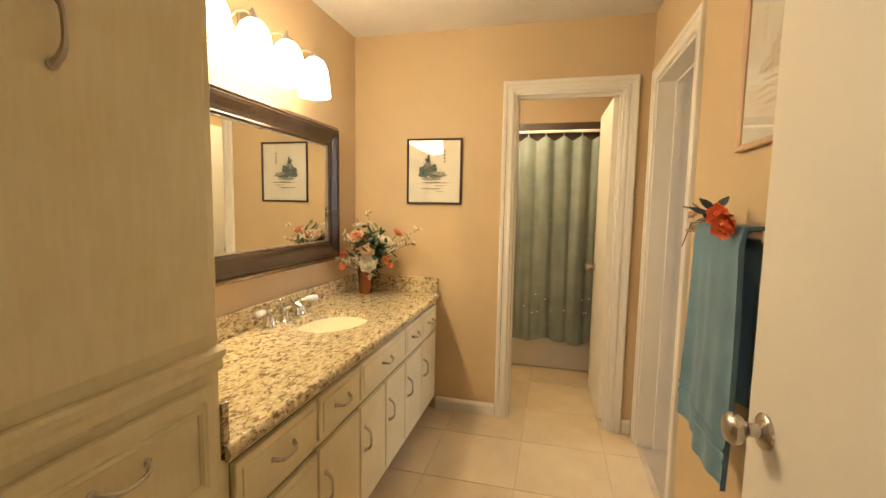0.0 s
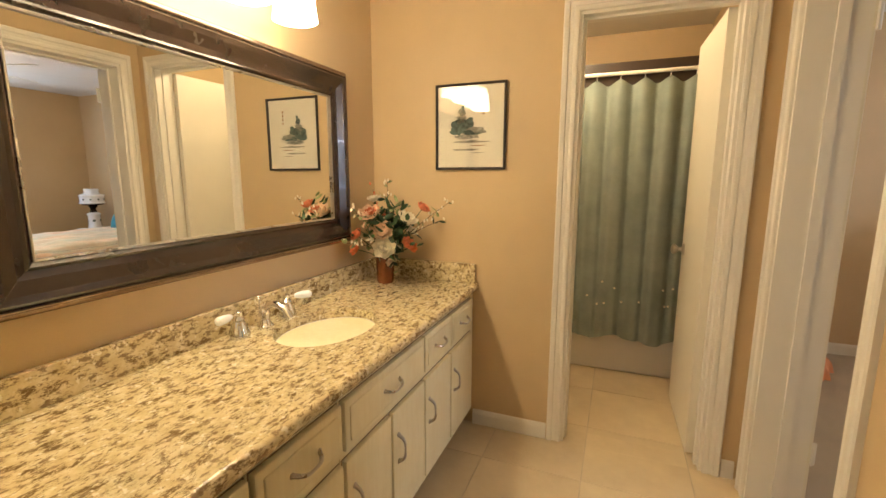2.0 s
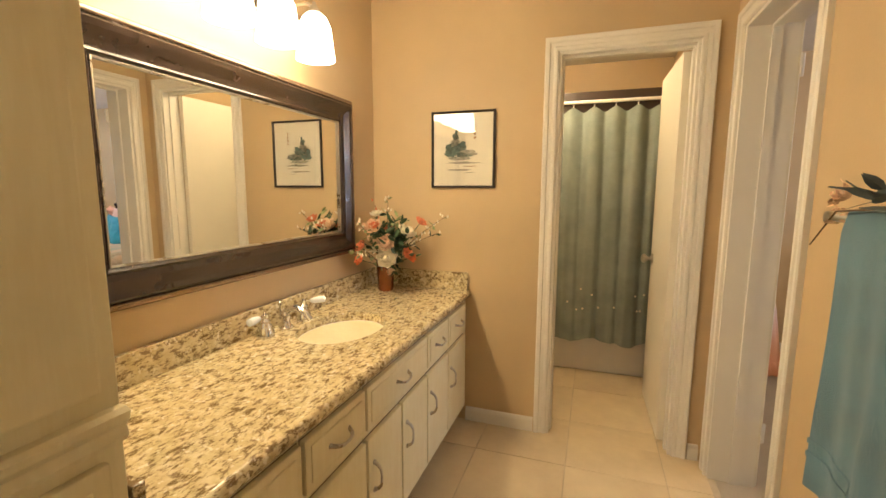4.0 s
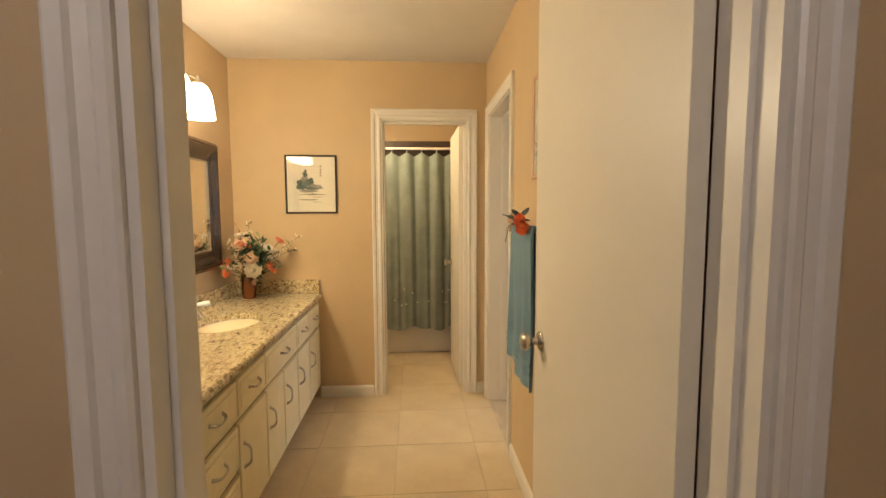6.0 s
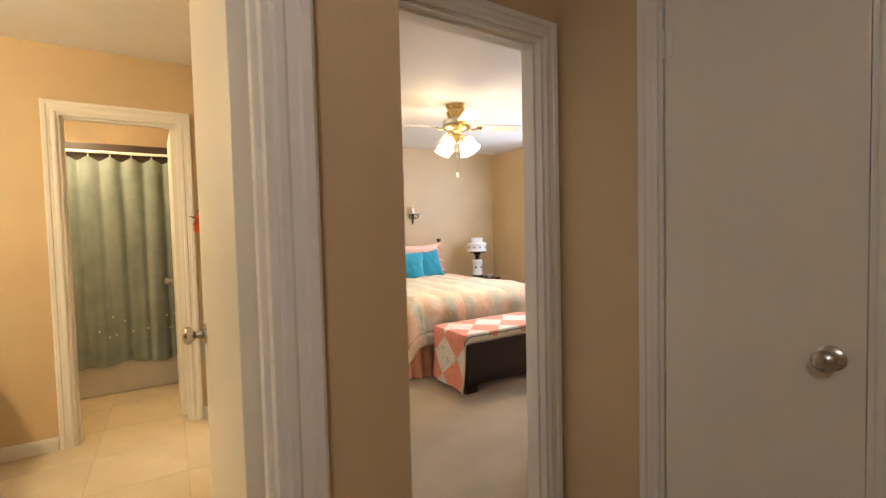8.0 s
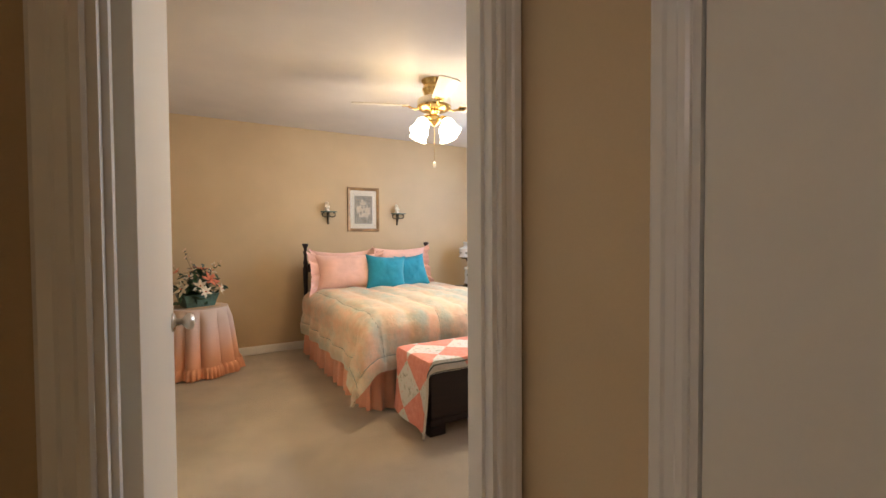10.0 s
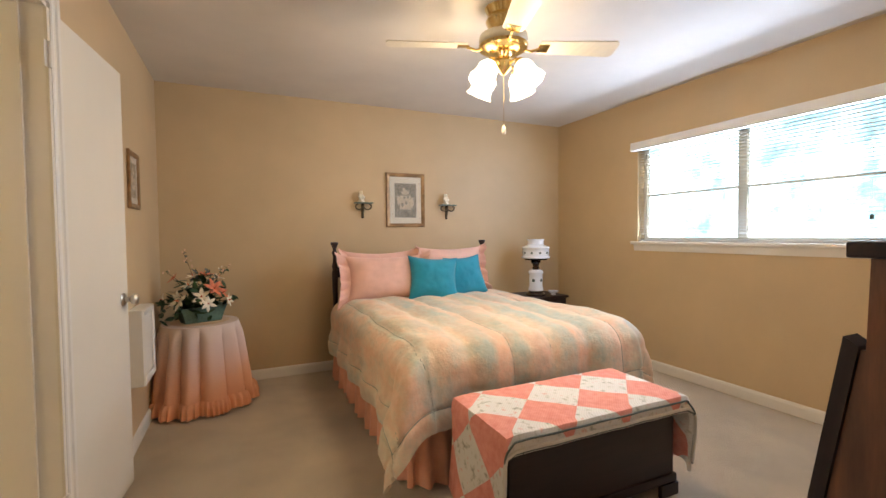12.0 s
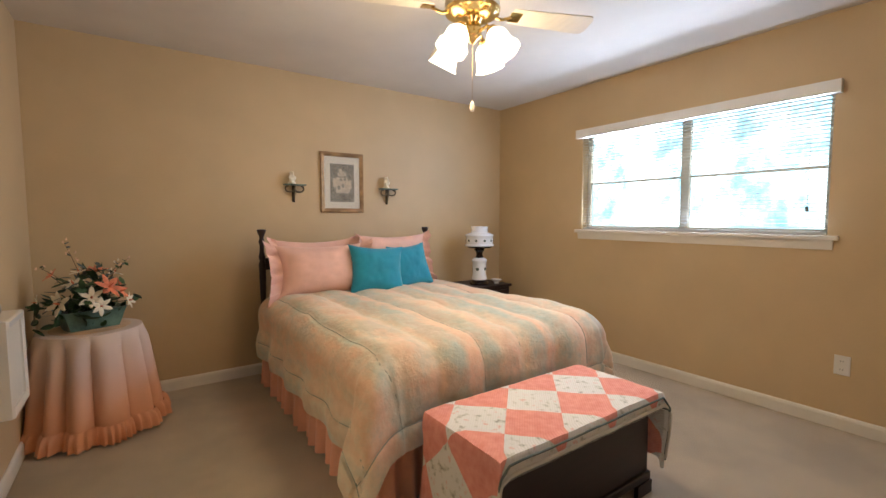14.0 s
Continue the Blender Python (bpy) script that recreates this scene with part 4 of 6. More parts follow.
def rose(c, r, d, seed):
    rnd = random.Random(seed)
    bm = bmesh.new()
    q = Vector(d).normalized().to_track_quat("Z", "Y").to_matrix().to_4x4()
    for ring, (n, tilt, k) in enumerate(((5, 78, 0.55), (6, 58, 0.75), (7, 34, 0.95), (7, 12, 1.05))):
        for i in range(n):
            a = 2 * math.pi * (i + 0.5 * ring + 0.15 * rnd.random()) / n
            m = Matrix.Translation(c) @ q @ Matrix.Rotation(a, 4, "Z") @ Matrix.Translation((0, r * 0.08 * ring, 0)) @ Matrix.Rotation(radians(tilt + rnd.uniform(-6, 6)), 4, "X")
            petal(bm, m, r * k, r * 0.85, 0.35, 0.3)
    return bm


def rose_petals(c, r, d, seed):
    """The same rose, petal by petal."""
    rnd = random.Random(seed)
    q = Vector(d).normalized().to_track_quat("Z", "Y").to_matrix().to_4x4()
    out = []
    for ring, (n, tilt, k) in enumerate(((4, 78, 0.55), (5, 56, 0.80), (6, 24, 1.05))):
        for i in range(n):
            a = 2 * math.pi * (i + 0.5 * ring + 0.15 * rnd.random()) / n
            m = Matrix.Translation(c) @ q @ Matrix.Rotation(a, 4, "Z") @ Matrix.Translation((0, r * 0.09 * ring, 0)) @ Matrix.Rotation(radians(tilt + rnd.uniform(-6, 6)), 4, "X")
            out.append(petal(bmesh.new(), m, r * k, r * 1.0, 0.35, 0.3))
    return out


def lily(c, r, d, seed):
    rnd = random.Random(seed)
    out = []
    q = Vector(d).normalized().to_track_quat("Z", "Y").to_matrix().to_4x4()
    for i in range(6):
        m = Matrix.Translation(c) @ q @ Matrix.Rotation(2 * math.pi * i / 6 + rnd.uniform(-.1, .1), 4, "Z") @ Matrix.Rotation(radians(rnd.uniform(18, 38)), 4, "X")
        out.append(petal(bmesh.new(), m, r, r * 0.42, -0.22, 0.1, 2, 4))
    return out


def leaves(points, size, seed):
    rnd = random.Random(seed)
    bm = bmesh.new()
    for p in points:
        d = Vector((rnd.uniform(-1, 1), rnd.uniform(-1, 1), rnd.uniform(-0.5, 0.9))).normalized()
        q = d.to_track_quat("Y", "Z").to_matrix().to_4x4() @ Matrix.Rotation(rnd.uniform(-1, 1), 4, "Y")
        petal(bm, Matrix.Translation(p) @ q, size * rnd.uniform(0.6, 1.2), size * rnd.uniform(0.3, 0.5), rnd.uniform(-0.3, 0.3), 0.1, 2, 3)
    return bm


def cloud(n, c, spread, seed):
    rnd = random.Random(seed)
    out = []
    for _ in range(n):
        v = Vector((rnd.gauss(0, 0.45), rnd.gauss(0, 0.45), rnd.gauss(0, 0.45)))
        out.append(Vector(c) + Vector((v.x * spread[0], v.y * spread[1], v.z * spread[2])))
    return out


def arrangement(name, label, base, pot, blooms, foliage, sprays, keep):
    """pot(root); blooms: (kind, offset, radius, material); foliage clouds; sprays of stems with buds. keep: pushes points off the walls."""
    root = thing(name, base, label, "flowers")
    b = Vector(base)
    pot(root)
    for k, (kind, off, r, mat) in enumerate(blooms):
        p = keep(b + Vector(off))
        d = (p - b - Vector((0, 0, 0.12)))
        d.z = max(d.z, 0.02)
        if kind == "rose":
            head = part("bloom", rose(p, r, d, k), mat, root, smooth=True)
        else:
            q = d.normalized().to_track_quat("Z", "Y").to_matrix().to_4x4()
            head = part("bloom", lathe(bmesh.new(), [(r * 0.05, 0), (r * 0.09, r * 0.15), (r * 0.03, r * 0.5), (0, r * 0.55)], seg=8, m=Matrix.Translation(p) @ q), "petal_orange", root, smooth=True)
            for pm in lily(p, r, d, k):
                part("petal", pm, mat, head, smooth=True)
        st = tube(bmesh.new(), [b + Vector((0, 0, 0.1)), (b + Vector((0, 0, 0.13)) + p) / 2, p], 0.0022, 5)
        part("flower_stem", st, "leaf", head)
    for k, (n, off, spread, size, mat) in enumerate(foliage):
        part("foliage", leaves([keep(p) for p in cloud(n, b + Vector(off), spread, 50 + k)], size, 90 + k), mat, root, kind="stuff")
    for k, (tip, nb, mat, lm) in enumerate(sprays):
        rnd = random.Random(k + 5)
        p0, p2 = b + Vector((0, 0, 0.14)), keep(b + Vector(tip))
        p1 = (p0 + p2) / 2 + Vector((rnd.uniform(-.02, .02), rnd.uniform(-.02, .02), 0.04))
        pts = [p0.lerp(p1, t).lerp(p1.lerp(p2, t), t) for t in (0, .2, .4, .6, .8, 1)]
        sp = part("spray", tube(bmesh.new(), pts, [0.0025, 0.0022, 0.002, 0.0018, 0.0015, 0.001], 5), "stem", root)
        bm = bmesh.new()
        for i in range(nb):
            q = pts[3].lerp(pts[5], i / max(1, nb - 1)) + Vector((rnd.uniform(-.02, .02), rnd.uniform(-.02, .02), rnd.uniform(-.015, .02)))
            for a in range(3):
                petal(bm, Matrix.Translation(q) @ Matrix.Rotation(a * 2.1 + i, 4, "Z") @ Matrix.Rotation(0.7, 4, "X"), 0.016, 0.012, 0.5, 0, 1, 2)
        part("buds", bm, mat, sp, kind="stuff")
        part("foliage", leaves([pts[2].lerp(pts[5], rnd.random()) for _ in range(8)], 0.035, k), lm, sp, kind="stuff")
    return root


FB = (0.150, -0.165, CT)


def copper_pot(root):
    part("vase", lathe(bmesh.new(), [(0.039, 0), (0.044, 0.01), (0.046, 0.06), (0.049, 0.12), (0.047, 0.145), (0.054, 0.162), (0.050, 0.162), (0.043, 0.146), (0.0, 0.142)], FB, 22), "copper", root, "small copper vase", smooth=True)
    part("heart_charm", rose((FB[0] + 0.043, FB[1] - 0.036, CT + 0.115), 0.024, (1, -0.6, 0.1), 3), "petal_peach", root)


def keep_bath(p):
    return Vector((max(p.x, 0.055), min(p.y, -0.04), max(p.z, CT + 0.03)))


arrangement("flower_arrangement", "silk roses in peach, orange and cream in a copper vase", FB, copper_pot,
            [("rose", (0.0, -0.14, 0.35), 0.056, "petal_peach"), ("rose", (0.13, -0.02, 0.32), 0.054, "petal_cream"), ("rose", (-0.08, -0.12, 0.25), 0.036, "petal_orange"),
             ("rose", (0.06, -0.13, 0.27), 0.056, "petal_peach"), ("rose", (0.03, -0.02, 0.34), 0.036, "petal_orange"), ("rose", (0.16, -0.08, 0.22), 0.034, "petal_orange"),
             ("rose", (0.08, -0.15, 0.20), 0.056, "petal_cream"), ("rose", (-0.07, -0.15, 0.19), 0.032, "petal_red"), ("rose", (0.20, 0.02, 0.38), 0.036, "petal_orange"),
             ("rose", (-0.03, -0.04, 0.42), 0.036, "petal_cream"), ("rose", (0.17, -0.05, 0.20), 0.030, "petal_red"), ("rose", (0.10, 0.06, 0.26), 0.046, "petal_cream"),
             ("lily", (0.0, -0.10, 0.24), 0.045, "petal_cream"), ("lily", (0.09, -0.08, 0.21), 0.045, "petal_cream"), ("rose", (0.02, -0.16, 0.37), 0.028, "petal_orange")],
            [(290, (0.05, -0.05, 0.27), (0.105, 0.10, 0.125), 0.055, "leaf"), (26, (0.05, -0.03, 0.30), (0.13, 0.11, 0.17), 0.045, "leaf_pale")],
            [((0.0, 0.04, 0.52), 8, "petal_cream", "leaf_pale"), ((0.33, 0.08, 0.42), 9, "petal_cream", "leaf_pale"), ((0.30, 0.02, 0.33), 6, "petal_cream", "leaf"), ((-0.02, -0.26, 0.40), 8, "petal_cream", "leaf_pale"),
             ((-0.05, -0.02, 0.48), 6, "petal_orange", "leaf"), ((-0.05, -0.28, 0.24), 6, "petal_cream", "leaf_pale"), ((0.02, -0.22, 0.30), 5, "petal_peach", "leaf")],
            keep_bath)


def towel_rose():
    x, y, z = BX - 0.098, -1.575, 1.322
    root = thing("silk_rose", (x, y, z), "coral red silk roses with a dark leaf tied on the towel", "flowers")

    def one_bloom(c, r, d, seed, mat):
        q = Vector(d).normalized().to_track_quat("Z", "Y").to_matrix().to_4x4()
        heart = part("bloom", lathe(bmesh.new(), [(r * 0.18, 0), (r * 0.22, r * 0.2), (r * 0.10, r * 0.5), (0, r * 0.52)], seg=10, m=Matrix.Translation(c) @ q), mat, root, smooth=True)
        for pm in rose_petals(c, r, d, seed):
            part("petal", pm, mat, heart, smooth=True)
    one_bloom((x, y + 0.07, z + 0.012), 0.036, (-1, -0.5, 0.2), 1, "petal_red")
    one_bloom((x - 0.005, y + 0.020, z - 0.008), 0.036, (-0.8, -0.8, -0.1), 2, "petal_red")
    one_bloom((x + 0.01, y + 0.30, z + 0.02), 0.024, (-1, 0, 0.4), 4, "petal_peach")
    part("foliage", leaves(cloud(16, (x + 0.01, y + 0.20, z + 0.02), (0.02, 0.06, 0.025), 7), 0.055, 7), "grey_band", root, kind="stuff")
    part("stem", tube(bmesh.new(), [(x, y + 0.16, z), (x - 0.01, y + 0.30, z - 0.01), (x, y + 0.42, z - 0.09)], 0.0018, 5), "stem", root)
    part("buds", leaves(cloud(14, (x, y + 0.32, z), (0.02, 0.07, 0.05), 9), 0.022, 9), "petal_peach", root, kind="stuff")


towel_rose()


# ---- tub room ----
def tub():
    root = thing("bathtub", (1.0, 1.35, 0), "white enamelled bathtub behind the green curtain", "bathtub")
    y0, y1, x0, x1, z = 0.985, 1.775, 0.225, BX - 0.003, 0.38
    bm = bmesh.new()
    box(bm, x0, x1, y0, y0 + 0.07, 0.003, z, 0.012)
    box(bm, x0, x1, y1 - 0.07, y1, 0.003, z, 0.012)
    box(bm, x0, x0 + 0.09, y0 + 0.071, y1 - 0.071, 0.003, z, 0.008)
    box(bm, x1 - 0.09, x1, y0 + 0.071, y1 - 0.071, 0.003, z, 0.008)
    box(bm, x0 + 0.091, x1 - 0.091, y0 + 0.071, y1 - 0.071, 0.003, 0.08)
    part("tub_shell", bm, "tub", root)


tub()


def shower_curtain():
    yc, zt = 0.935, 1.955
    root = thing("curtain_rod", (1.0, yc, zt), "white shower rod under a dark track across the tub", "rod")
    part("rod", tube(bmesh.new(), [(0.222, yc, zt + 0.01), (BX - 0.002, yc, zt + 0.01)], 0.012, 10), "plastic", root, smooth=True)
    part("track", bx(0.222, BX - 0.002, yc + 0.030, yc + 0.05, zt - 0.060, zt + 0.085, 0.004), "pipe", root)
    root = thing("shower_curtain", (1.2, yc, 0.27), "pleated sage green shower curtain hanging on white rings", "curtain")
    x0, x1 = 0.80, 1.78

    def f(off):
        def g(u, v):
            x = x0 + (x1 - x0) * u
            top = v ** 1.5
            ph = 2 * math.pi * 7 * u
            loose = 1 - top
            w = -0.022 * math.cos(ph + 0.7 * loose * math.sin(u * 9)) * (0.55 + 0.45 * top) + 0.016 * math.sin(u * 21 + 1.3 + 1.2 * (1 - v)) * (0.25 + 0.8 * loose) + 0.006 * math.sin(ph * 2 + 1) * loose
            sag = 0.032 * abs(math.sin(ph / 2)) ** 1.2 * min(1, max(0, (v - 0.80) / 0.2))
            z = 0.258 + (0.016 * math.sin(u * 15 + 0.6) + 0.010 * math.sin(u * 31)) * (1 - v) + (zt - 0.028 - 0.258) * v - sag
            return (x + 0.006 * math.sin(ph), yc - 0.008 + w + off, z)
        return g
    part("cloth", grid(bmesh.new(), 190, 26, f(0), f(0.002)), "curtain", root, smooth=True)
    for k in range(8):
        x = x0 + 0.004 + (x1 - x0 - 0.008) * k / 7
        pts = [(x + 0.002 * math.sin(a), yc + 0.017 * math.cos(a), zt - 0.006 + 0.030 * math.sin(a)) for a in [2 * math.pi * i / 10 for i in range(11)]]
        part("ring", tube(bmesh.new(), pts, 0.0022, 5), "plastic", root, smooth=True)
    rnd = random.Random(4)
    for k in range(13):
        u, v = rnd.uniform(0.25, 0.95), rnd.uniform(0.13, 0.24)
        p = Vector(f(0)(u, v)) + Vector((0, -0.004, 0))
        bm = lathe(bmesh.new(), [(0.0, 0.006), (0.006, 0.004), (0.008, 0.0), (0.0, -0.002)], seg=8, m=Matrix.Translation(p) @ Matrix.Rotation(radians(90), 4, "X"))
        part("shell_button", bm, "petal_cream", root)


shower_curtain()


# ---- bedroom ----
def checker_cloth():
    """Coral and white squares on point, with quilted relief."""
    m, nt, b = nodes_of("patchwork_quilt")
    tc = nt.nodes.new("ShaderNodeTexCoord")
    mp = nt.nodes.new("ShaderNodeMapping")
    mp.inputs["Rotation"].default_value = (0, 0, radians(45))
    mp.inputs["Location"].default_value = (0.03, 0.02, 0)
    nt.links.new(tc.outputs["UV"], mp.inputs[0])
    ck = nt.nodes.new("ShaderNodeTexChecker")
    ck.inputs["Scale"].default_value = 1 / 0.215
    nt.links.new(mp.outputs[0], ck.inputs[0])
    v = coords(nt)
    prints = ramp(nt, noise_tex(nt, v, 26, 5, 0.6), [(0.30, (0.36, 0.36, 0.30)), (0.39, (0.66, 0.64, 0.57)), (0.44, (0.78, 0.76, 0.71)), (0.60, (0.78, 0.76, 0.72)), (0.68, (0.74, 0.48, 0.40))])
    coral = ramp(nt, noise_tex(nt, v, 30, 3), [(0.3, (0.76, 0.27, 0.21)), (0.7, (0.86, 0.38, 0.30))])
    nt.links.new(mix(nt, ck.outputs["Fac"], prints, coral), b.inputs["Base Color"])
    b.inputs["Roughness"].default_value = 0.9
    w = nt.nodes.new("ShaderNodeTexWave")
    w.inputs["Scale"].default_value = 34
    w.inputs["Distortion"].default_value = 1.0
    nt.links.new(mp.outputs[0], w.inputs[0])
    bump(nt, b, w.outputs["Fac"], 0.25, 0.003)
    return m


M["patchwork"] = checker_cloth()

BED_X, BED_W, BED_Y0, BED_Y1, BED_Z = 4.06, 1.46, 1.70, -0.18, 0.665


def turned_post(root, x, y, h):
    prof = [(0.026, 0.003), (0.026, 0.06), (0.020, 0.10), (0.024, 0.30), (0.028, 0.42), (0.022, 0.50), (0.026, 0.56), (0.020, 0.62), (0.024, 0.78), (0.027, 0.90),
            (0.018, 0.93), (0.026, 0.96), (0.018, 0.99), (0.016, h - 0.12), (0.024, h - 0.09), (0.015, h - 0.07), (0.018, h - 0.05), (0.034, h - 0.012), (0.030, h), (0.0, h + 0.002)]
    part("post", lathe(bmesh.new(), prof, (x, y, 0), 16), "black_wood", root, "turned dark post", smooth=True)


def bed():
    root = thing("bed", (BED_X, 0.7, 0), "queen bed with a dark turned headboard and peach skirt", "bed")
    xl, xr, yh = BED_X - 0.735, BED_X + 0.735, BED_Y0 + 0.06
    for x in (xl, xr):
        turned_post(root, x, yh, 1.168)
    part("headboard_rail", bx(xl + 0.02, xr - 0.02, yh - 0.014, yh + 0.014, 0.86, 0.95, 0.005), "black_wood", root)
    part("headboard_rail", bx(xl + 0.02, xr - 0.02, yh - 0.014, yh + 0.014, 0.45, 0.55, 0.005), "black_wood", root)
    for k in range(9):
        x = xl + 0.15 * (k + 0.9)
        if x < xr - 0.05:
            part("spindle", lathe(bmesh.new(), [(0.010, 0.55), (0.014, 0.62), (0.009, 0.70), (0.014, 0.78), (0.010, 0.86)], (x, yh, 0), 10), "black_wood", root, smooth=True)
    part("box_spring", bx(BED_X - 0.70, BED_X + 0.70, BED_Y1 + 0.06, BED_Y0, 0.20, 0.40, 0.03), "cover", root)
    part("mattress", bx(BED_X - 0.71, BED_X + 0.71, BED_Y1 + 0.05, BED_Y0, 0.401, 0.61, 0.05), "cover", root)
    for x in (BED_X - 0.62, BED_X + 0.62):
        for y in (0.0, 1.5):
            part("leg", bx(x - 0.03, x + 0.03, y - 0.03, y + 0.03, 0.003, 0.199), "black_wood", root)
    hw = 0.745
    y0, y1 = BED_Y0, BED_Y1 + 0.02
    length = (y0 - y1)

    def path(s):
        """Round three sides of the bed: the point and the outward way at s metres."""
        if s < length:
            return Vector((BED_X - hw, y0 - s, 0)), Vector((-1, 0, 0))
        s -= length
        if s < 2 * hw:
            return Vector((BED_X - hw + s, y1, 0)), Vector((0, -1, 0))
        s -= 2 * hw
        return Vector((BED_X + hw, y1 + s, 0)), Vector((1, 0, 0))
    total = 2 * length + 2 * hw

    def f(off):
        def g(u, v):
            s = u * total * 0.9999
            p, n = path(s)
            a = 0.006 + 0.020 * (1 - v)
            w = a * math.sin(s * 62 + 1.5 * math.sin(s * 7)) + a * 0.6 * math.sin(s * 23)
            q = p + n * (w + off + 0.012 * (1 - v))
            return (q.x, q.y, 0.012 + 0.43 * v)
        return g
    part("bed_skirt", grid(bmesh.new(), 520, 6, f(0), f(-0.004)), "skirt", root, "gathered peach bed skirt", smooth=True)


bed()


def comforter():
    root = thing("comforter", (BED_X, 0.5, BED_Z), "puffy striped peach, cream and grey-green comforter spread over the bed", "comforter")
    hw, L = 0.745, BED_Y0 - 0.02 - BED_Y1
    side, foot = 0.40, 0.34
    r = 0.13
    A, B = hw + side, L + foot

    def drop(d):
        """Out and down for d metres of cloth past the edge, over a rounded shoulder."""
        q = r * math.pi / 2
        if d <= 0:
            return 0.0, 0.0
        if d < q:
            t = d / r
            return r * math.sin(t), r * (1 - math.cos(t))
        return r + 0.10 * (d - q), r + 0.985 * (d - q)

    def f(off):
        def g(u, v):
            a, b = -A + 2 * A * u, B * v
            e = hw - r * 0.75
            s = max(0.0, abs(a) - e)
            t = max(0.0, b - (L - r * 0.75))
            so, sd = drop(s)
            to, td = drop(t)
            if s > 0 and t > 0:
                # the loose corner hangs as a wide flap that stands away from the bed
                far, way = math.hypot(s, t), math.atan2(t, s)
                flap = math.sin(2 * way)
                o, down = drop(far)
                o += (0.34 if a < 0 else 0.04) * far * flap ** 1.3 + 0.018 * math.sin(way * 9) * flap * min(1, far / 0.2)
                so, to = o * math.cos(way), o * math.sin(way)
                down *= 1 - 0.10 * flap
            else:
                down = sd + td
            sg = 1 if a > 0 else -1
            seam = abs(math.sin(math.pi * (a + 0.2) / 0.25))
            cross = abs(math.sin(math.pi * min(1, max(0, (B - b - 0.09) / 0.09)))) if b > B - 0.18 else 1
            puff = 0.021 * seam ** 0.7 + 0.016 * noise.noise(Vector((a * 6, b * 5, 0))) + 0.012 * noise.noise(Vector((a * 2.2, b * 2.0, 3)))
            edge = min(1, (A - abs(a)) / 0.10 + 0.35) * min(1, (B - b) / 0.08 + 0.35)
            puff *= edge
            if abs(A - abs(a) - 0.11) < 0.012 or abs(B - b - 0.10) < 0.012:
                puff -= 0.012
            crown = 0.035 * (1 - (a / A) ** 2) * (1 - (2 * min(b, L) / L - 1) ** 4 * 0.5)
            x = BED_X + sg * (min(abs(a), e) + so) if abs(a) > e else BED_X + a
            y = BED_Y0 - 0.02 - (min(b, L - r * 0.75) + to)
            nz = 1 if down < 0.04 else 0.25
            outx = sg * puff * (1 - nz) if s > 0 else 0
            outy = -puff * (1 - nz) if t > 0 else 0
            fold = 0.0
            if s > r or t > r:
                fold = 0.016 * math.sin((a if t > s else b) * 17) * min(1, (down - 0.1) / 0.2)
            return (x + outx + (sg * (fold + off) if s >= t and s > 0.1 else 0), y + outy - ((fold + off) if t > s and t > 0.1 else 0), BED_Z - down + puff * nz + crown * (0 if down > 0.2 else 1 - down / 0.2) + (off if down < 0.13 else 0))
        return g
    bm = grid(bmesh.new(), 150, 130, f(0), f(-0.018), uv=lambda u, v: (u * 2 * A, v * B))
    part("cloth", bm, "comforter", root, smooth=True)
    # piping along the hem's inner seam
    bm = bmesh.new()
    for us in (0.047, 0.953):
        tube(bm, [Vector(f(0)(us, k / 40)) + Vector((0, 0, 0.002)) for k in range(41)], 0.003, 5)
    k = -5
    while k <= 5:
        u = 0.5 + (0.25 * k - 0.2) / (2 * A)
        if 0.06 < u < 0.94:
            tube(bm, [Vector(f(0)(u, j / 70)) + Vector((0, 0, 0.001)) for j in range(2, 69)], 0.0022, 5)
        k += 1
    vs = 1 - 0.10 / B
    tube(bm, [Vector(f(0)(0.047 + 0.906 * k / 90, vs)) + Vector((0, 0, 0.001)) for k in range(91)], 0.0026, 5)
    part("seam_piping", bm, "seam", root, kind="stuff", smooth=True)


comforter()


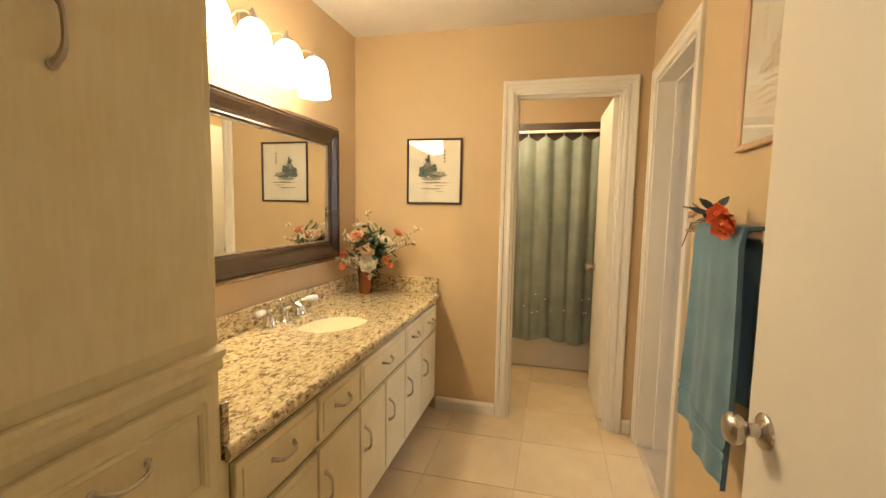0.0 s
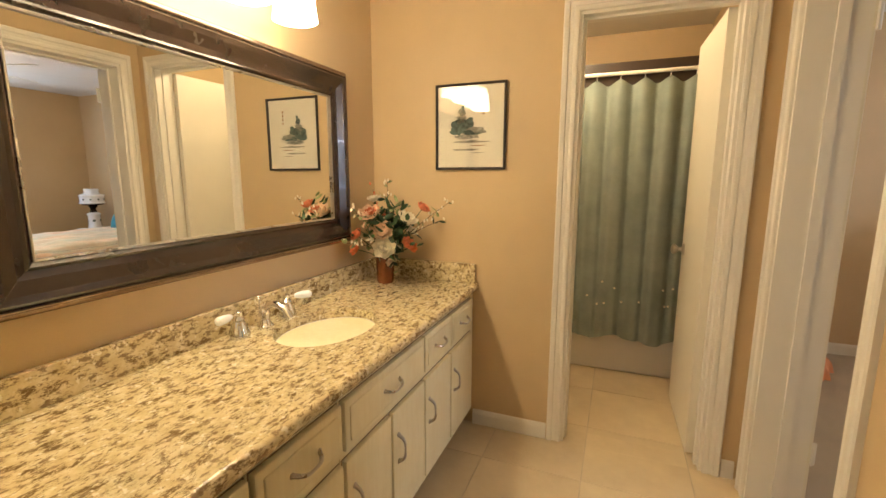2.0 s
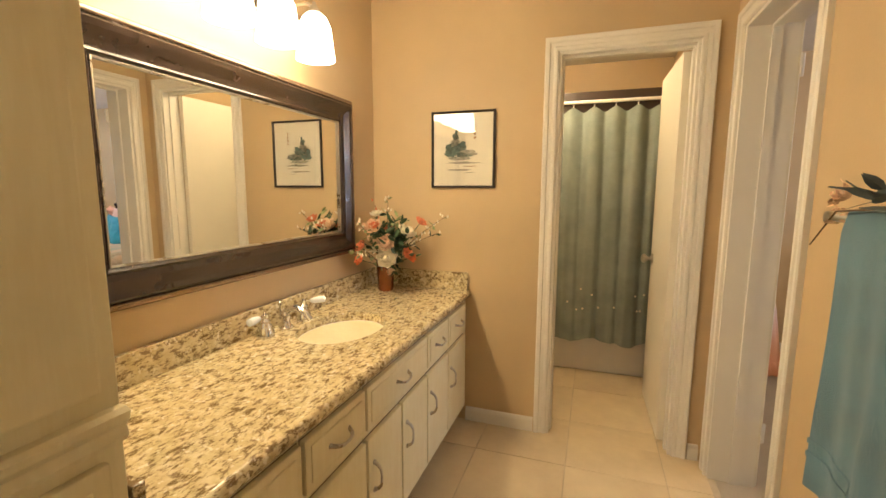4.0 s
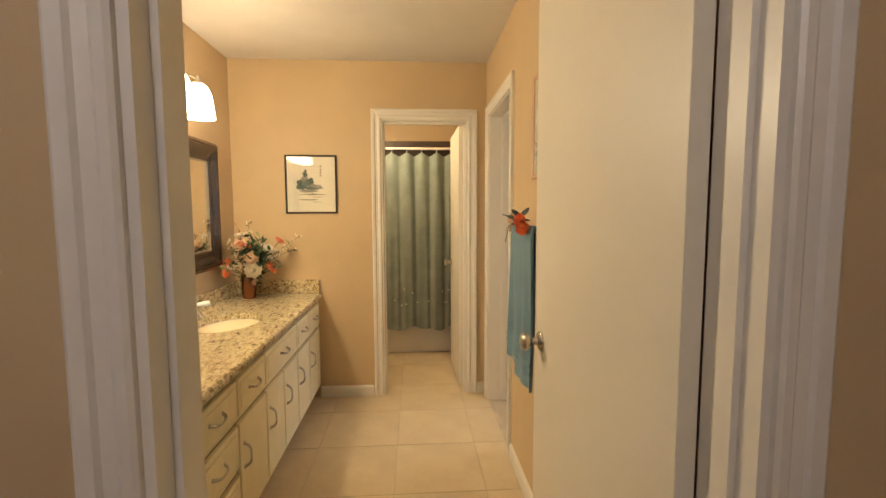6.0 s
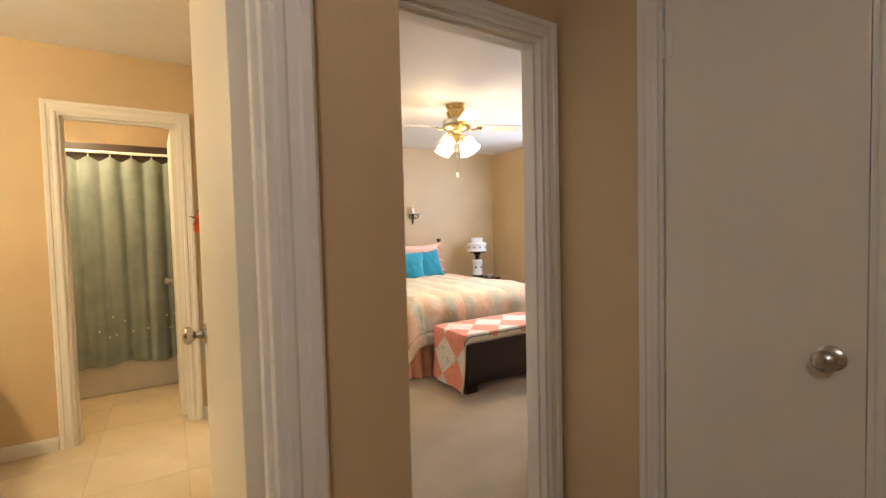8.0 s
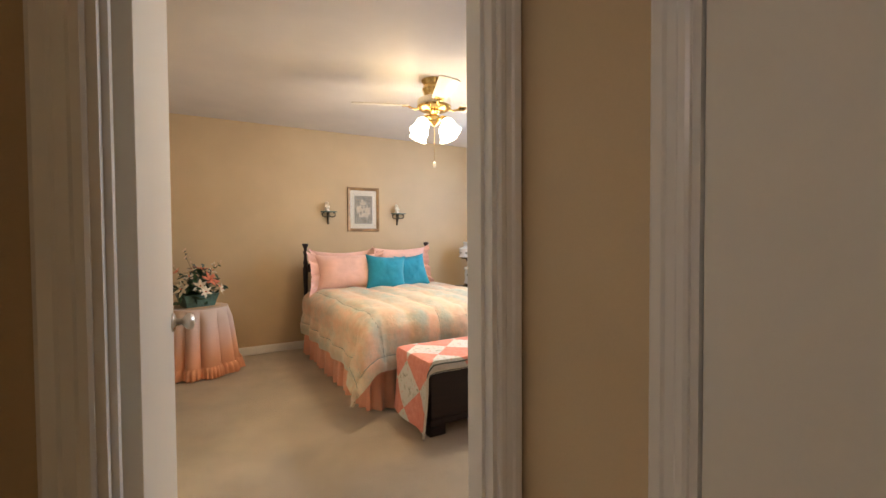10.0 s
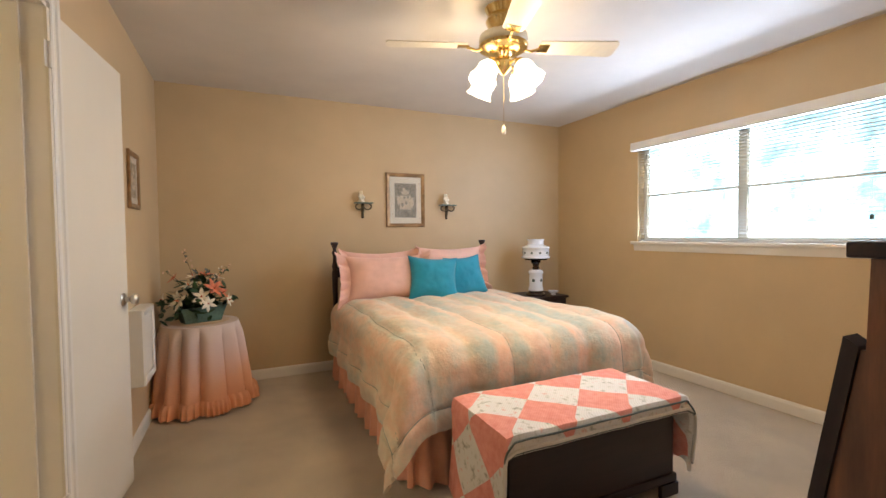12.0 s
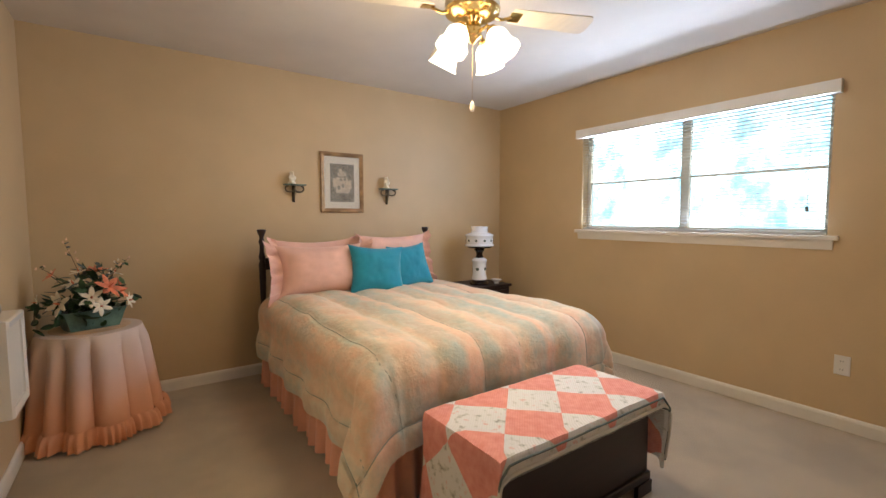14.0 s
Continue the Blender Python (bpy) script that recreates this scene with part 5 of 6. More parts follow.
def pillow(name, label, mat, c, w, h, d, yaw, tilt, roll=0, flange=0.0, seed=0):
    root = thing(name, (c[0], c[1], c[2] - h / 2), label, "pillow", "pillows on the bed")
    m = Matrix.Translation(c) @ Matrix.Rotation(radians(yaw), 4, "Z") @ Matrix.Rotation(radians(tilt), 4, "X") @ Matrix.Rotation(radians(roll), 4, "Y")

    def f(sg):
        def g(u, v):
            x, z = 2 * u - 1, 2 * v - 1
            e = max(0.0, (1 - abs(x) ** 2.6) * (1 - abs(z) ** 2.6)) ** 0.6
            px = x * (1 - 0.13 * (1 - z * z)) * w / 2
            pz = z * (1 - 0.13 * (1 - x * x)) * h / 2
            n = noise.noise(Vector((x * 2 + seed, z * 2, 1))) * 0.012 + noise.noise(Vector((x * 6 + seed, z * 6, 5))) * 0.005
            return m @ Vector((px, sg * (e * d / 2 + n * e) + sg * 0.003, pz))
        return g
    body = part("pillow_cover", grid(bmesh.new(), 28, 24, f(-1), f(1)), mat, root, smooth=True)
    if flange:
        for s in (-1, 1):
            def fl(off, s=s):
                def g(u, v):
                    z = (2 * v - 1) * h / 2 * 1.02
                    x = s * (w / 2 * (0.87 + 0.12 * abs(2 * v - 1) ** 2) + u * flange)
                    return m @ Vector((x, (0.016 * math.sin(v * 24 + seed) + 0.012 * math.sin(v * 41)) * min(1, u * 2) - 0.05 * u * u + off, z * (1 + 0.10 * u) - 0.045 * u * (1 - v)))
                return g
            part("ruffled_flange", grid(bmesh.new(), 4, 30, fl(0), fl(0.004)), mat, body, smooth=True)
    return root


pillow("pillow", "plump pink pillow with a ruffled end propped on the headboard", "pink", (BED_X - 0.36, 1.50, 0.865), 0.66, 0.40, 0.22, -6, -22, flange=0.09, seed=1)
pillow("pillow", "pink pillow propped on the headboard behind another", "pink", (BED_X + 0.33, 1.60, 0.915), 0.66, 0.40, 0.18, 3, -14, flange=0.05, seed=2)
pillow("pillow", "pink pillow lying back against the headboard", "pink", (BED_X - 0.36, 1.64, 0.88), 0.60, 0.42, 0.12, 0, -8, flange=0.07, seed=3)
pillow("cushion", "square teal throw pillow leaning on the pink pillows", "teal", (BED_X + 0.015, 1.33, 0.85), 0.44, 0.40, 0.16, -10, -22, 4, seed=4)
pillow("cushion", "square teal throw pillow tucked behind the other one", "teal", (BED_X + 0.39, 1.45, 0.85), 0.39, 0.38, 0.14, 4, -20, -4, seed=5)

BEN = (3.49, 4.44, -0.72, -0.31, 0.47)


def bench():
    x0, x1, y0, y1, zt = BEN
    root = thing("blanket_chest", ((x0 + x1) / 2, (y0 + y1) / 2, 0), "dark mahogany chest standing at the foot of the bed", "chest")
    part("body", bx(x0 + 0.02, x1 - 0.02, y0 + 0.02, y1 - 0.02, 0.085, zt - 0.04, 0.004), "black_wood", root)
    part("lid", bx(x0, x1, y0, y1, zt - 0.039, zt - 0.012, 0.006), "black_wood", root)
    part("base_moulding", bx(x0 + 0.008, x1 - 0.008, y0 + 0.008, y1 - 0.008, 0.06, 0.10, 0.008), "black_wood", root)
    for sx, x in ((1, x0 + 0.004), (-1, x1 - 0.004)):
        for sy, y in ((1, y0 + 0.004), (-1, y1 - 0.004)):
            bm = bmesh.new()
            for (ax, ay, bx_, by_) in ((0.11, 0.02, 0, 0), (0.02, 0.10, 0, 0.0201)):
                xs, ys = sorted((x + sx * bx_, x + sx * ax)), sorted((y + sy * by_, y + sy * ay))
                box(bm, xs[0], xs[1], ys[0], ys[1], 0.001, 0.0595)
            part("bracket_foot", bm, "black_wood", root)
    q = thing("patchwork_quilt", ((x0 + x1) / 2, (y0 + y1) / 2, zt), "coral and white patchwork quilt folded over the chest", "quilt")
    z = zt - 0.008
    # across: left drop, top, right drop
    LD, RD = 0.41, 0.30
    W = x1 - x0
    FD, BD = 0.06, 0.02

    def f(off):
        def g(u, v):
            a = -LD + (LD + W + RD) * u
            b = -FD + (FD + (y1 - y0) + BD) * v
            rr = 0.03
            x, dz, out = x0 + a, 0.0, 0.0
            if a < 0:
                k = min(1, -a / rr)
                x = x0 - rr * 0.5 * k - 0.05 * max(0, -a - rr)
                dz = -a if a > -rr * 2 else -a
            if a > W:
                k = min(1, (a - W) / rr)
                x = x1 + rr * 0.5 * k + 0.03 * max(0, a - W)
                dz = a - W
            y = y0 + b
            if b < 0:
                y = y0 - 0.014 * min(1, -b / 0.02) - 0.004
                dz = max(dz, 0) + (-b)
            y += 0.012 * math.sin(a * 11) * (1 if dz > 0.06 else 0.2)
            x += 0.012 * math.sin(b * 16) * min(1, dz / 0.2) * (1 if a < 0 else -1)
            wob = 0.004 * noise.noise(Vector((a * 8, b * 8, 0)))
            hem = 0.06 * (1 - v) if a < 0 else 0
            return (x + (-off if a < 0 else off if a > W else 0), y - (off if b < 0 else 0), z - dz * (1 + hem) + wob + (off if dz < 0.03 else 0))
        return g
    bm = grid(bmesh.new(), 90, 34, f(0.014), f(0.002), uv=lambda u, v: (-LD + (LD + W + RD) * u, (FD + (y1 - y0) + BD) * v))
    part("cloth", bm, "patchwork", q, smooth=True)
    for v0, mat in ((0.035, "cover"), (0.075, "grey_band"), (0.018, "grey_band")):
        pts = [Vector(f(0.017)(0.02 + 0.96 * k / 70, v0)) for k in range(71)]
        part("binding", tube(bmesh.new(), pts, 0.008 if mat == "cover" else 0.0045, 6), mat, q, smooth=True)


bench()

TAB = (2.305, 1.57, 0.245, 0.60)


def round_table():
    cx, cy, r, zt = TAB
    root = thing("round_table", (cx, cy, 0), "small round pedestal table hidden by a floor-length skirt", "table")
    part("tabletop", lathe(bmesh.new(), [(r - 0.01, zt - 0.02), (r, zt - 0.015), (r, zt - 0.006), (r - 0.005, zt)], (cx, cy, 0), 36), "red_wood", root, smooth=True)
    part("pedestal", lathe(bmesh.new(), [(0.16, 0.003), (0.16, 0.02), (0.04, 0.05), (0.03, 0.3), (0.05, zt - 0.03), (0.08, zt - 0.0205)], (cx, cy, 0), 16), "red_wood", root, smooth=True)
    cl = thing("table_skirt", (cx, cy, 0), "floor-length peach tablecloth with a pale net overlay and ruffled hem", "tablecloth")

    def f(off):
        def g(u, v):
            a = 2 * math.pi * u
            if v < 0.25:
                rr = r * v / 0.25
                return (cx + rr * math.cos(a), cy + rr * math.sin(a), zt + 0.003 + off)
            h = (v - 0.25) / 0.75
            rr = r + 0.004 + 0.078 * h ** 0.9
            amp = 0.030 * min(1, h * 6) * (0.7 + 0.5 * h)
            w = amp * (1.7 * abs(math.sin(a * 6.5 + 0.5 * math.sin(a * 3))) ** 0.8 - 0.9 + 0.12 * math.sin(a * 17))
            return (cx + (rr + w + off) * math.cos(a), cy + (rr + w + off) * math.sin(a), zt + 0.003 - (zt - 0.012) * h)
        return g

    def hem(off):
        def g(u, v):
            p = Vector(f(0.003)(u, 0.25 + 0.75 * (0.84 + 0.16 * v)))
            a = 2 * math.pi * u
            k = off + 0.007 + 0.015 * math.sin(min(1, v * 2.5) * math.pi / 2) + 0.011 * (0.3 + v) * math.sin(a * 64 + 2 * math.sin(a * 5))
            return (p.x + k * math.cos(a), p.y + k * math.sin(a), p.z)
        return g
    part("cloth", grid(bmesh.new(), 300, 48, f(0.003), f(0.0)), "ombre", cl, smooth=True)
    part("ruffle", grid(bmesh.new(), 520, 6, hem(0.002), hem(0.0)), "ombre", cl, "gathered peach ruffle round the hem", smooth=True)
    part("doily", lathe(bmesh.new(), [(0.19, 0.0), (0.195, 0.002), (0.19, 0.004)], (cx - 0.0, cy, zt + 0.0065), 36), "tan_frame", thing("table_mat", (cx, cy, zt), "round woven tan mat lying on the table skirt", "mat"), smooth=True)


round_table()
TB = (TAB[0], TAB[1] + 0.0, TAB[3] + 0.011)


def green_pot(root):
    bm = bmesh.new()
    m = Matrix.Translation(TB) @ Matrix.Rotation(radians(20), 4, "Z")
    prof = ((0.125, 0.0), (0.158, 0.105), (0.165, 0.113), (0.152, 0.113), (0.140, 0.095))
    rings = []
    for rr, z in prof:
        ring = []
        for k in range(24):
            a = 2 * math.pi * k / 24
            c, s = math.cos(a), math.sin(a)
            q = max(abs(c), abs(s)) ** 0.8
            ring.append(bm.verts.new(m @ Vector((rr * c / q, rr * 0.72 * s / q, z))))
        rings.append(ring)
    for p, q in zip(rings, rings[1:]):
        for k in range(24):
            bm.faces.new((p[k], p[(k + 1) % 24], q[(k + 1) % 24], q[k]))
    bm.faces.new(list(reversed(rings[0])))
    bm.faces.new(rings[-1])
    part("planter", bm, "planter", root, "weathered green planter box", smooth=True)


def keep_bed(p):
    return Vector((max(p.x, WX0 + 0.06), min(p.y, NY - 0.06), max(p.z, TAB[3] + 0.05)))


arrangement("lily_arrangement", "silk lilies in cream and orange in a green planter", TB, green_pot,
            [("lily", (0.10, -0.10, 0.24), 0.085, "petal_orange"), ("lily", (0.15, -0.02, 0.20), 0.08, "petal_orange"), ("lily", (-0.12, -0.13, 0.17), 0.075, "petal_cream"),
             ("lily", (0.02, -0.14, 0.19), 0.07, "petal_cream"), ("lily", (-0.06, -0.08, 0.27), 0.06, "petal_cream"), ("lily", (0.06, -0.15, 0.14), 0.06, "petal_cream"),
             ("lily", (0.03, 0.0, 0.33), 0.07, "petal_orange"), ("lily", (0.12, 0.04, 0.31), 0.05, "petal_cream"), ("lily", (-0.16, -0.04, 0.32), 0.045, "petal_orange"),
             ("lily", (-0.04, -0.02, 0.33), 0.05, "petal_cream"), ("lily", (-0.22, -0.08, 0.18), 0.045, "petal_cream"), ("lily", (0.19, -0.08, 0.15), 0.05, "petal_cream")],
            [(150, (0.0, -0.02, 0.18), (0.15, 0.13, 0.13), 0.08, "leaf"), (80, (-0.08, -0.04, 0.10), (0.24, 0.16, 0.09), 0.08, "leaf"), (40, (0, 0, 0.28), (0.14, 0.12, 0.12), 0.05, "grey_band")],
            [((-0.10, 0.02, 0.50), 7, "petal_peach", "grey_band"), ((0.20, 0.02, 0.40), 5, "petal_peach", "leaf"), ((0.16, 0.06, 0.37), 5, "petal_cream", "grey_band"), ((-0.20, -0.06, 0.37), 5, "petal_peach", "leaf")],
            keep_bed)

NS = (5.08, 5.66, 1.47, 1.91, 0.585)


def nightstand():
    x0, x1, y0, y1, zt = NS
    root = thing("nightstand", ((x0 + x1) / 2, (y0 + y1) / 2, 0), "dark wooden nightstand beside the bed", "nightstand")
    part("top", bx(x0, x1, y0, y1, zt - 0.025, zt, 0.006), "black_wood", root)
    part("body", bx(x0 + 0.02, x1 - 0.02, y0 + 0.02, y1 - 0.01, 0.10, zt - 0.026, 0.003), "black_wood", root)
    for z0, z1 in ((0.36, 0.53), (0.14, 0.33)):
        d = part("drawer", bx(x0 + 0.04, x1 - 0.04, y0 + 0.006, y0 + 0.0195, z0, z1, 0.003), "black_wood", root)
        part("knob", lathe(bmesh.new(), [(0.006, 0), (0.012, 0.012), (0.010, 0.02), (0, 0.021)], seg=10, m=Matrix.Translation(((x0 + x1) / 2, y0 + 0.006, (z0 + z1) / 2)) @ Matrix.Rotation(radians(90), 4, "X")), "brass", d, smooth=True)
    for x in (x0 + 0.045, x1 - 0.045):
        for y in (y0 + 0.045, y1 - 0.035):
            part("leg", bx(x - 0.02, x + 0.02, y - 0.02, y + 0.02, 0.003, 0.0995, 0.003), "black_wood", root)
    d = thing("glass_dish", (5.53, 1.56, zt), "small white dish on the nightstand", "dish")
    part("bowl", lathe(bmesh.new(), [(0.025, 0.001), (0.030, 0.006), (0.018, 0.014), (0.05, 0.035), (0.058, 0.045), (0.054, 0.045), (0.02, 0.02), (0.0, 0.018)], (5.53, 1.56, zt), 20), "porcelain", d, smooth=True)


nightstand()


def table_lamp():
    x, y, z = 5.37, 1.64, NS[4]
    k_ = 1.13
    root = thing("table_lamp", (x, y, z), "white hurricane lamp with painted flower bands, unlit, on the nightstand", "table lamp")
    part("foot", lathe(bmesh.new(), [(a_ * k_, b_ * k_) for a_, b_ in [(0.085, 0.001), (0.088, 0.012), (0.070, 0.022), (0.060, 0.034)]], (x, y, z), 24), "bronze", root, "dark metal foot", smooth=True)
    part("base", lathe(bmesh.new(), [(a_ * k_, b_ * k_) for a_, b_ in [(0.050, 0.0345), (0.072, 0.046), (0.066, 0.07), (0.060, 0.10), (0.062, 0.15), (0.060, 0.19), (0.070, 0.21), (0.064, 0.225), (0.045, 0.236)]], (x, y, z), 24), "porcelain", root, "white glass base", smooth=True)
    part("burner", lathe(bmesh.new(), [(a_ * k_, b_ * k_) for a_, b_ in [(0.030, 0.2365), (0.036, 0.25), (0.026, 0.262), (0.032, 0.29), (0.048, 0.305), (0.040, 0.318), (0.10, 0.326), (0.11, 0.338)]], (x, y, z), 20), "bronze", root, "dark brass burner", smooth=True)
    part("shade", lathe(bmesh.new(), [(a_ * k_, b_ * k_) for a_, b_ in [(0.10, 0.3385), (0.128, 0.342), (0.132, 0.35), (0.118, 0.36), (0.120, 0.40), (0.120, 0.425), (0.128, 0.435), (0.122, 0.446), (0.075, 0.462), (0.070, 0.49), (0.080, 0.515), (0.076, 0.515), (0.066, 0.49), (0.068, 0.47)]], (x, y, z), 28), "porcelain", root, "white glass shade", smooth=True)
    for k in range(10):
        a = 2 * math.pi * k / 10
        p = Vector((x + 0.1205 * k_ * math.cos(a), y + 0.1205 * k_ * math.sin(a), z + 0.392 * k_))
        m = Matrix.Translation(p) @ Matrix.Rotation(a, 4, "Z") @ Matrix.Rotation(radians(90), 4, "Y")
        part("painted_flower", lathe(bmesh.new(), [(0.013, 0.0), (0.012, 0.002), (0, 0.0025)], seg=8, m=m, wave=lambda t, q: 0.25 * math.sin(t * 4)), "ink", root)
    for k in range(5):
        a = 2 * math.pi * k / 5 - 1.3
        p = Vector((x + 0.0605 * k_ * math.cos(a), y + 0.0605 * k_ * math.sin(a), z + 0.14 * k_))
        m = Matrix.Translation(p) @ Matrix.Rotation(a, 4, "Z") @ Matrix.Rotation(radians(90), 4, "Y")
        part("painted_flower", lathe(bmesh.new(), [(0.018, 0.0), (0.016, 0.002), (0, 0.003)], seg=8, m=m, wave=lambda t, q: 0.25 * math.sin(t * 4)), "ink", root)


table_lamp()


def house_print(root, place, a, b, c, d, slab):
    """An engraving: a tall house front with dark openings and trees."""
    w, h = b - a, d - c
    part("painting", slab(a + w * 0.16, b - w * 0.16, c + h * 0.13, d - h * 0.14, 0.0070, 0.0076), "ink_grey", root)
    part("brush_mark", slab(a + w * 0.32, b - w * 0.34, c + h * 0.26, c + h * 0.60, 0.0077, 0.0080), "faint_ink", root)
    for k, (u, v, r, sq) in enumerate(((0.5, 0.66, 0.12, 0.6), (0.45, 0.72, 0.05, 1.3), (0.30, 0.5, 0.08, 1.6), (0.68, 0.45, 0.09, 1.8), (0.40, 0.40, 0.04, 1.5), (0.52, 0.44, 0.04, 1.5), (0.5, 0.28, 0.2, 0.2), (0.46, 0.55, 0.04, 1.0), (0.57, 0.57, 0.04, 1.0))):
        part("brush_mark", blob(place, (a + w * u, c + h * v), w * r, 0.0081 + 0.0002 * k, 14, 60 + k, sq), "ink_grey" if k > 3 else "faint_ink", root)


picture("picture", "y", NY, -1, 3.853, 4.247, 1.302, 1.822, "gold_frame", 0.036, "engraving of a house in a gilt frame above the bed", house_print)
picture("picture", "x", WX0, 1, 0.95, 1.21, 1.40, 1.74, "gold_frame", 0.03, "small print in a dark frame on the bedroom wall", house_print)


def sconce(x, z):
    y = NY
    root = thing("wall_sconce", (x, y, z), "scrolled iron candle bracket with a small cream figurine on its shelf", "sconce", "sconces beside the picture")
    part("backplate", bx(x - 0.012, x + 0.012, y - 0.010, y - 0.002, z - 0.14, z + 0.02, 0.003), "bronze", root)
    for s in (-1, 1):
        pts = []
        for k in range(19):
            t = k / 18 * 4.6
            r = 0.054 * (1 - k / 26)
            pts.append((x + s * (0.048 - r * math.cos(t) * 0.9), y - 0.03 - 0.02 * k / 18, z - 0.045 - r * math.sin(t) * 0.8 + 0.02))
        part("scroll", tube(bmesh.new(), pts, 0.0065, 6), "iron", root, smooth=True)
    part("stem", tube(bmesh.new(), [(x, y - 0.012, z - 0.13), (x, y - 0.035, z - 0.07), (x, y - 0.045, z - 0.006)], 0.008, 6), "iron", root, smooth=True)
    part("shelf", bx(x - 0.085, x + 0.085, y - 0.085, y - 0.010, z - 0.005, z + 0.004, 0.002), "planter", root, "thin green shelf")
    f = thing("figurine", (x, y - 0.045, z + 0.0045), "small cream porcelain figurine on the wall bracket", "figurine", "figurines beside the picture")
    part("figure", lathe(bmesh.new(), [(0.026, 0), (0.028, 0.010), (0.018, 0.026), (0.028, 0.048), (0.020, 0.066), (0.013, 0.078), (0.017, 0.092), (0.012, 0.104), (0, 0.108)], (x - 0.02, y - 0.045, z + 0.0045), 14, wave=lambda a, h: 0.28 * math.sin(3 * a + 60 * h)), "petal_cream", f, smooth=True)


sconce(3.625, 1.525)
sconce(4.485, 1.52)


def ceiling_fan():
    x, y = FAN
    root = thing("ceiling_fan", (x, y, H), "brass and cream ceiling fan, still, with four lit frosted tulip shades", "ceiling fan")
    part("canopy", lathe(bmesh.new(), [(0.075, 2.305), (0.080, 2.33), (0.095, 2.37), (0.08, 2.40), (0.095, H - 0.012), (0.10, H - 0.002)], (x, y, 0), 28), "brass", root, smooth=True)
    part("motor", lathe(bmesh.new(), [(0.09, 2.236), (0.122, 2.246), (0.132, 2.262), (0.128, 2.292), (0.10, 2.306), (0.07, 2.305)], (x, y, 0), 32), "blade", root, "cream motor housing", smooth=True)
    part("motor_band", lathe(bmesh.new(), [(0.06, 2.200), (0.10, 2.208), (0.129, 2.224), (0.134, 2.241), (0.11, 2.246)], (x, y, 0), 32), "brass", root, smooth=True)
    part("light_hub", lathe(bmesh.new(), [(0.0, 2.085), (0.012, 2.09), (0.02, 2.10), (0.044, 2.12), (0.046, 2.155), (0.035, 2.18), (0.05, 2.201)], (x, y, 0), 24), "brass", root, smooth=True)
    for k in range(4):
        a = radians(FAN_A + 90 * k)
        m = Matrix.Translation((x, y, 2.228)) @ Matrix.Rotation(a, 4, "Z")
        iron = bmesh.new()
        tube(iron, [m @ Vector(p) for p in ((0.10, 0, 0.0), (0.15, 0, -0.012), (0.20, 0.0, 0.004))], 0.008, 6)
        box(iron, 0.19, 0.25, -0.035, 0.035, 0.004, 0.008, 0.002, m @ Matrix.Rotation(radians(-11), 4, "X"))
        ir = part("blade_iron", iron, "brass", root, smooth=True)
        mm = m @ Matrix.Rotation(radians(-11), 4, "X")

        def f(off, mm=mm):
            def g(u, v):
                xx = 0.20 + 0.43 * u
                w = 0.052 + 0.020 * u
                end = 1.0
                if u > 0.94:
                    end = math.sqrt(max(0, 1 - ((u - 0.94) / 0.06) ** 2)) * 0.35 + 0.65
                return mm @ Vector((xx, (2 * v - 1) * w * end, 0.009 + off))
            return g
        part("blade", grid(bmesh.new(), 24, 6, f(0), f(0.006)), "blade", root, "cream fan blade")
        b = radians(20 + 90 * k)
        d = Vector((math.cos(b), math.sin(b), 0))
        c = Vector((x, y, 2.138))
        part("lamp_arm", tube(bmesh.new(), [c + d * 0.04, c + d * 0.08 + Vector((0, 0, 0.015)), c + d * 0.105 + Vector((0, 0, -0.004))], 0.008, 8), "brass", root, smooth=True)
        ax = (d * 0.62 + Vector((0, 0, -1))).normalized()
        q = Matrix.Translation(c + d * 0.10 + Vector((0, 0, 0.0))) @ ax.to_track_quat("Z", "Y").to_matrix().to_4x4()
        part("lamp_collar", lathe(bmesh.new(), [(0.022, 0.0), (0.026, 0.01), (0.024, 0.022)], seg=14, m=q), "brass", root, smooth=True)
        prof = [(0.024, 0.020), (0.040, 0.035), (0.054, 0.06), (0.055, 0.095), (0.063, 0.130), (0.074, 0.148), (0.070, 0.149), (0.054, 0.12), (0.046, 0.09), (0.046, 0.06), (0.036, 0.038), (0.020, 0.026)]
        s = part("shade", lathe(bmesh.new(), prof, seg=24, m=q, wave=lambda t, z: 0.05 * math.sin(t * 8) * (1 if z > 0.1 else 0.3)), "fan_glass", root, "lit frosted tulip shade", smooth=True)
        s.visible_shadow = False
    part("pull_chain", tube(bmesh.new(), [(x, y, 2.09), (x, y, 1.82)], 0.0013, 5), "brass", root)
    part("chain_pull", lathe(bmesh.new(), [(0.003, 0.05), (0.011, 0.035), (0.013, 0.015), (0.009, 0.0), (0, -0.001)], (x, y, 1.77), 12), "petal_cream", root, smooth=True)


ceiling_fan()


def outlet(x, y, z):
    root = thing("outlet", (x, y, z), "white electrical outlet plate low on the wall", "outlet")
    part("plate", bx(x - 0.007, x - 0.001, y - 0.037, y + 0.037, z - 0.058, z + 0.058, 0.002), "plastic", root)
    for dz in (-0.024, 0.024):
        s = part("socket", bx(x - 0.010, x - 0.0071, y - 0.016, y + 0.016, z + dz - 0.014, z + dz + 0.014, 0.001), "plastic", root)
        for dy in (-0.006, 0.006):
            part("slot", bx(x - 0.0105, x - 0.0101, y + dy - 0.001, y + dy + 0.001, z + dz - 0.005, z + dz + 0.005), "dark", s)


outlet(WX1, -1.03, 0.385)


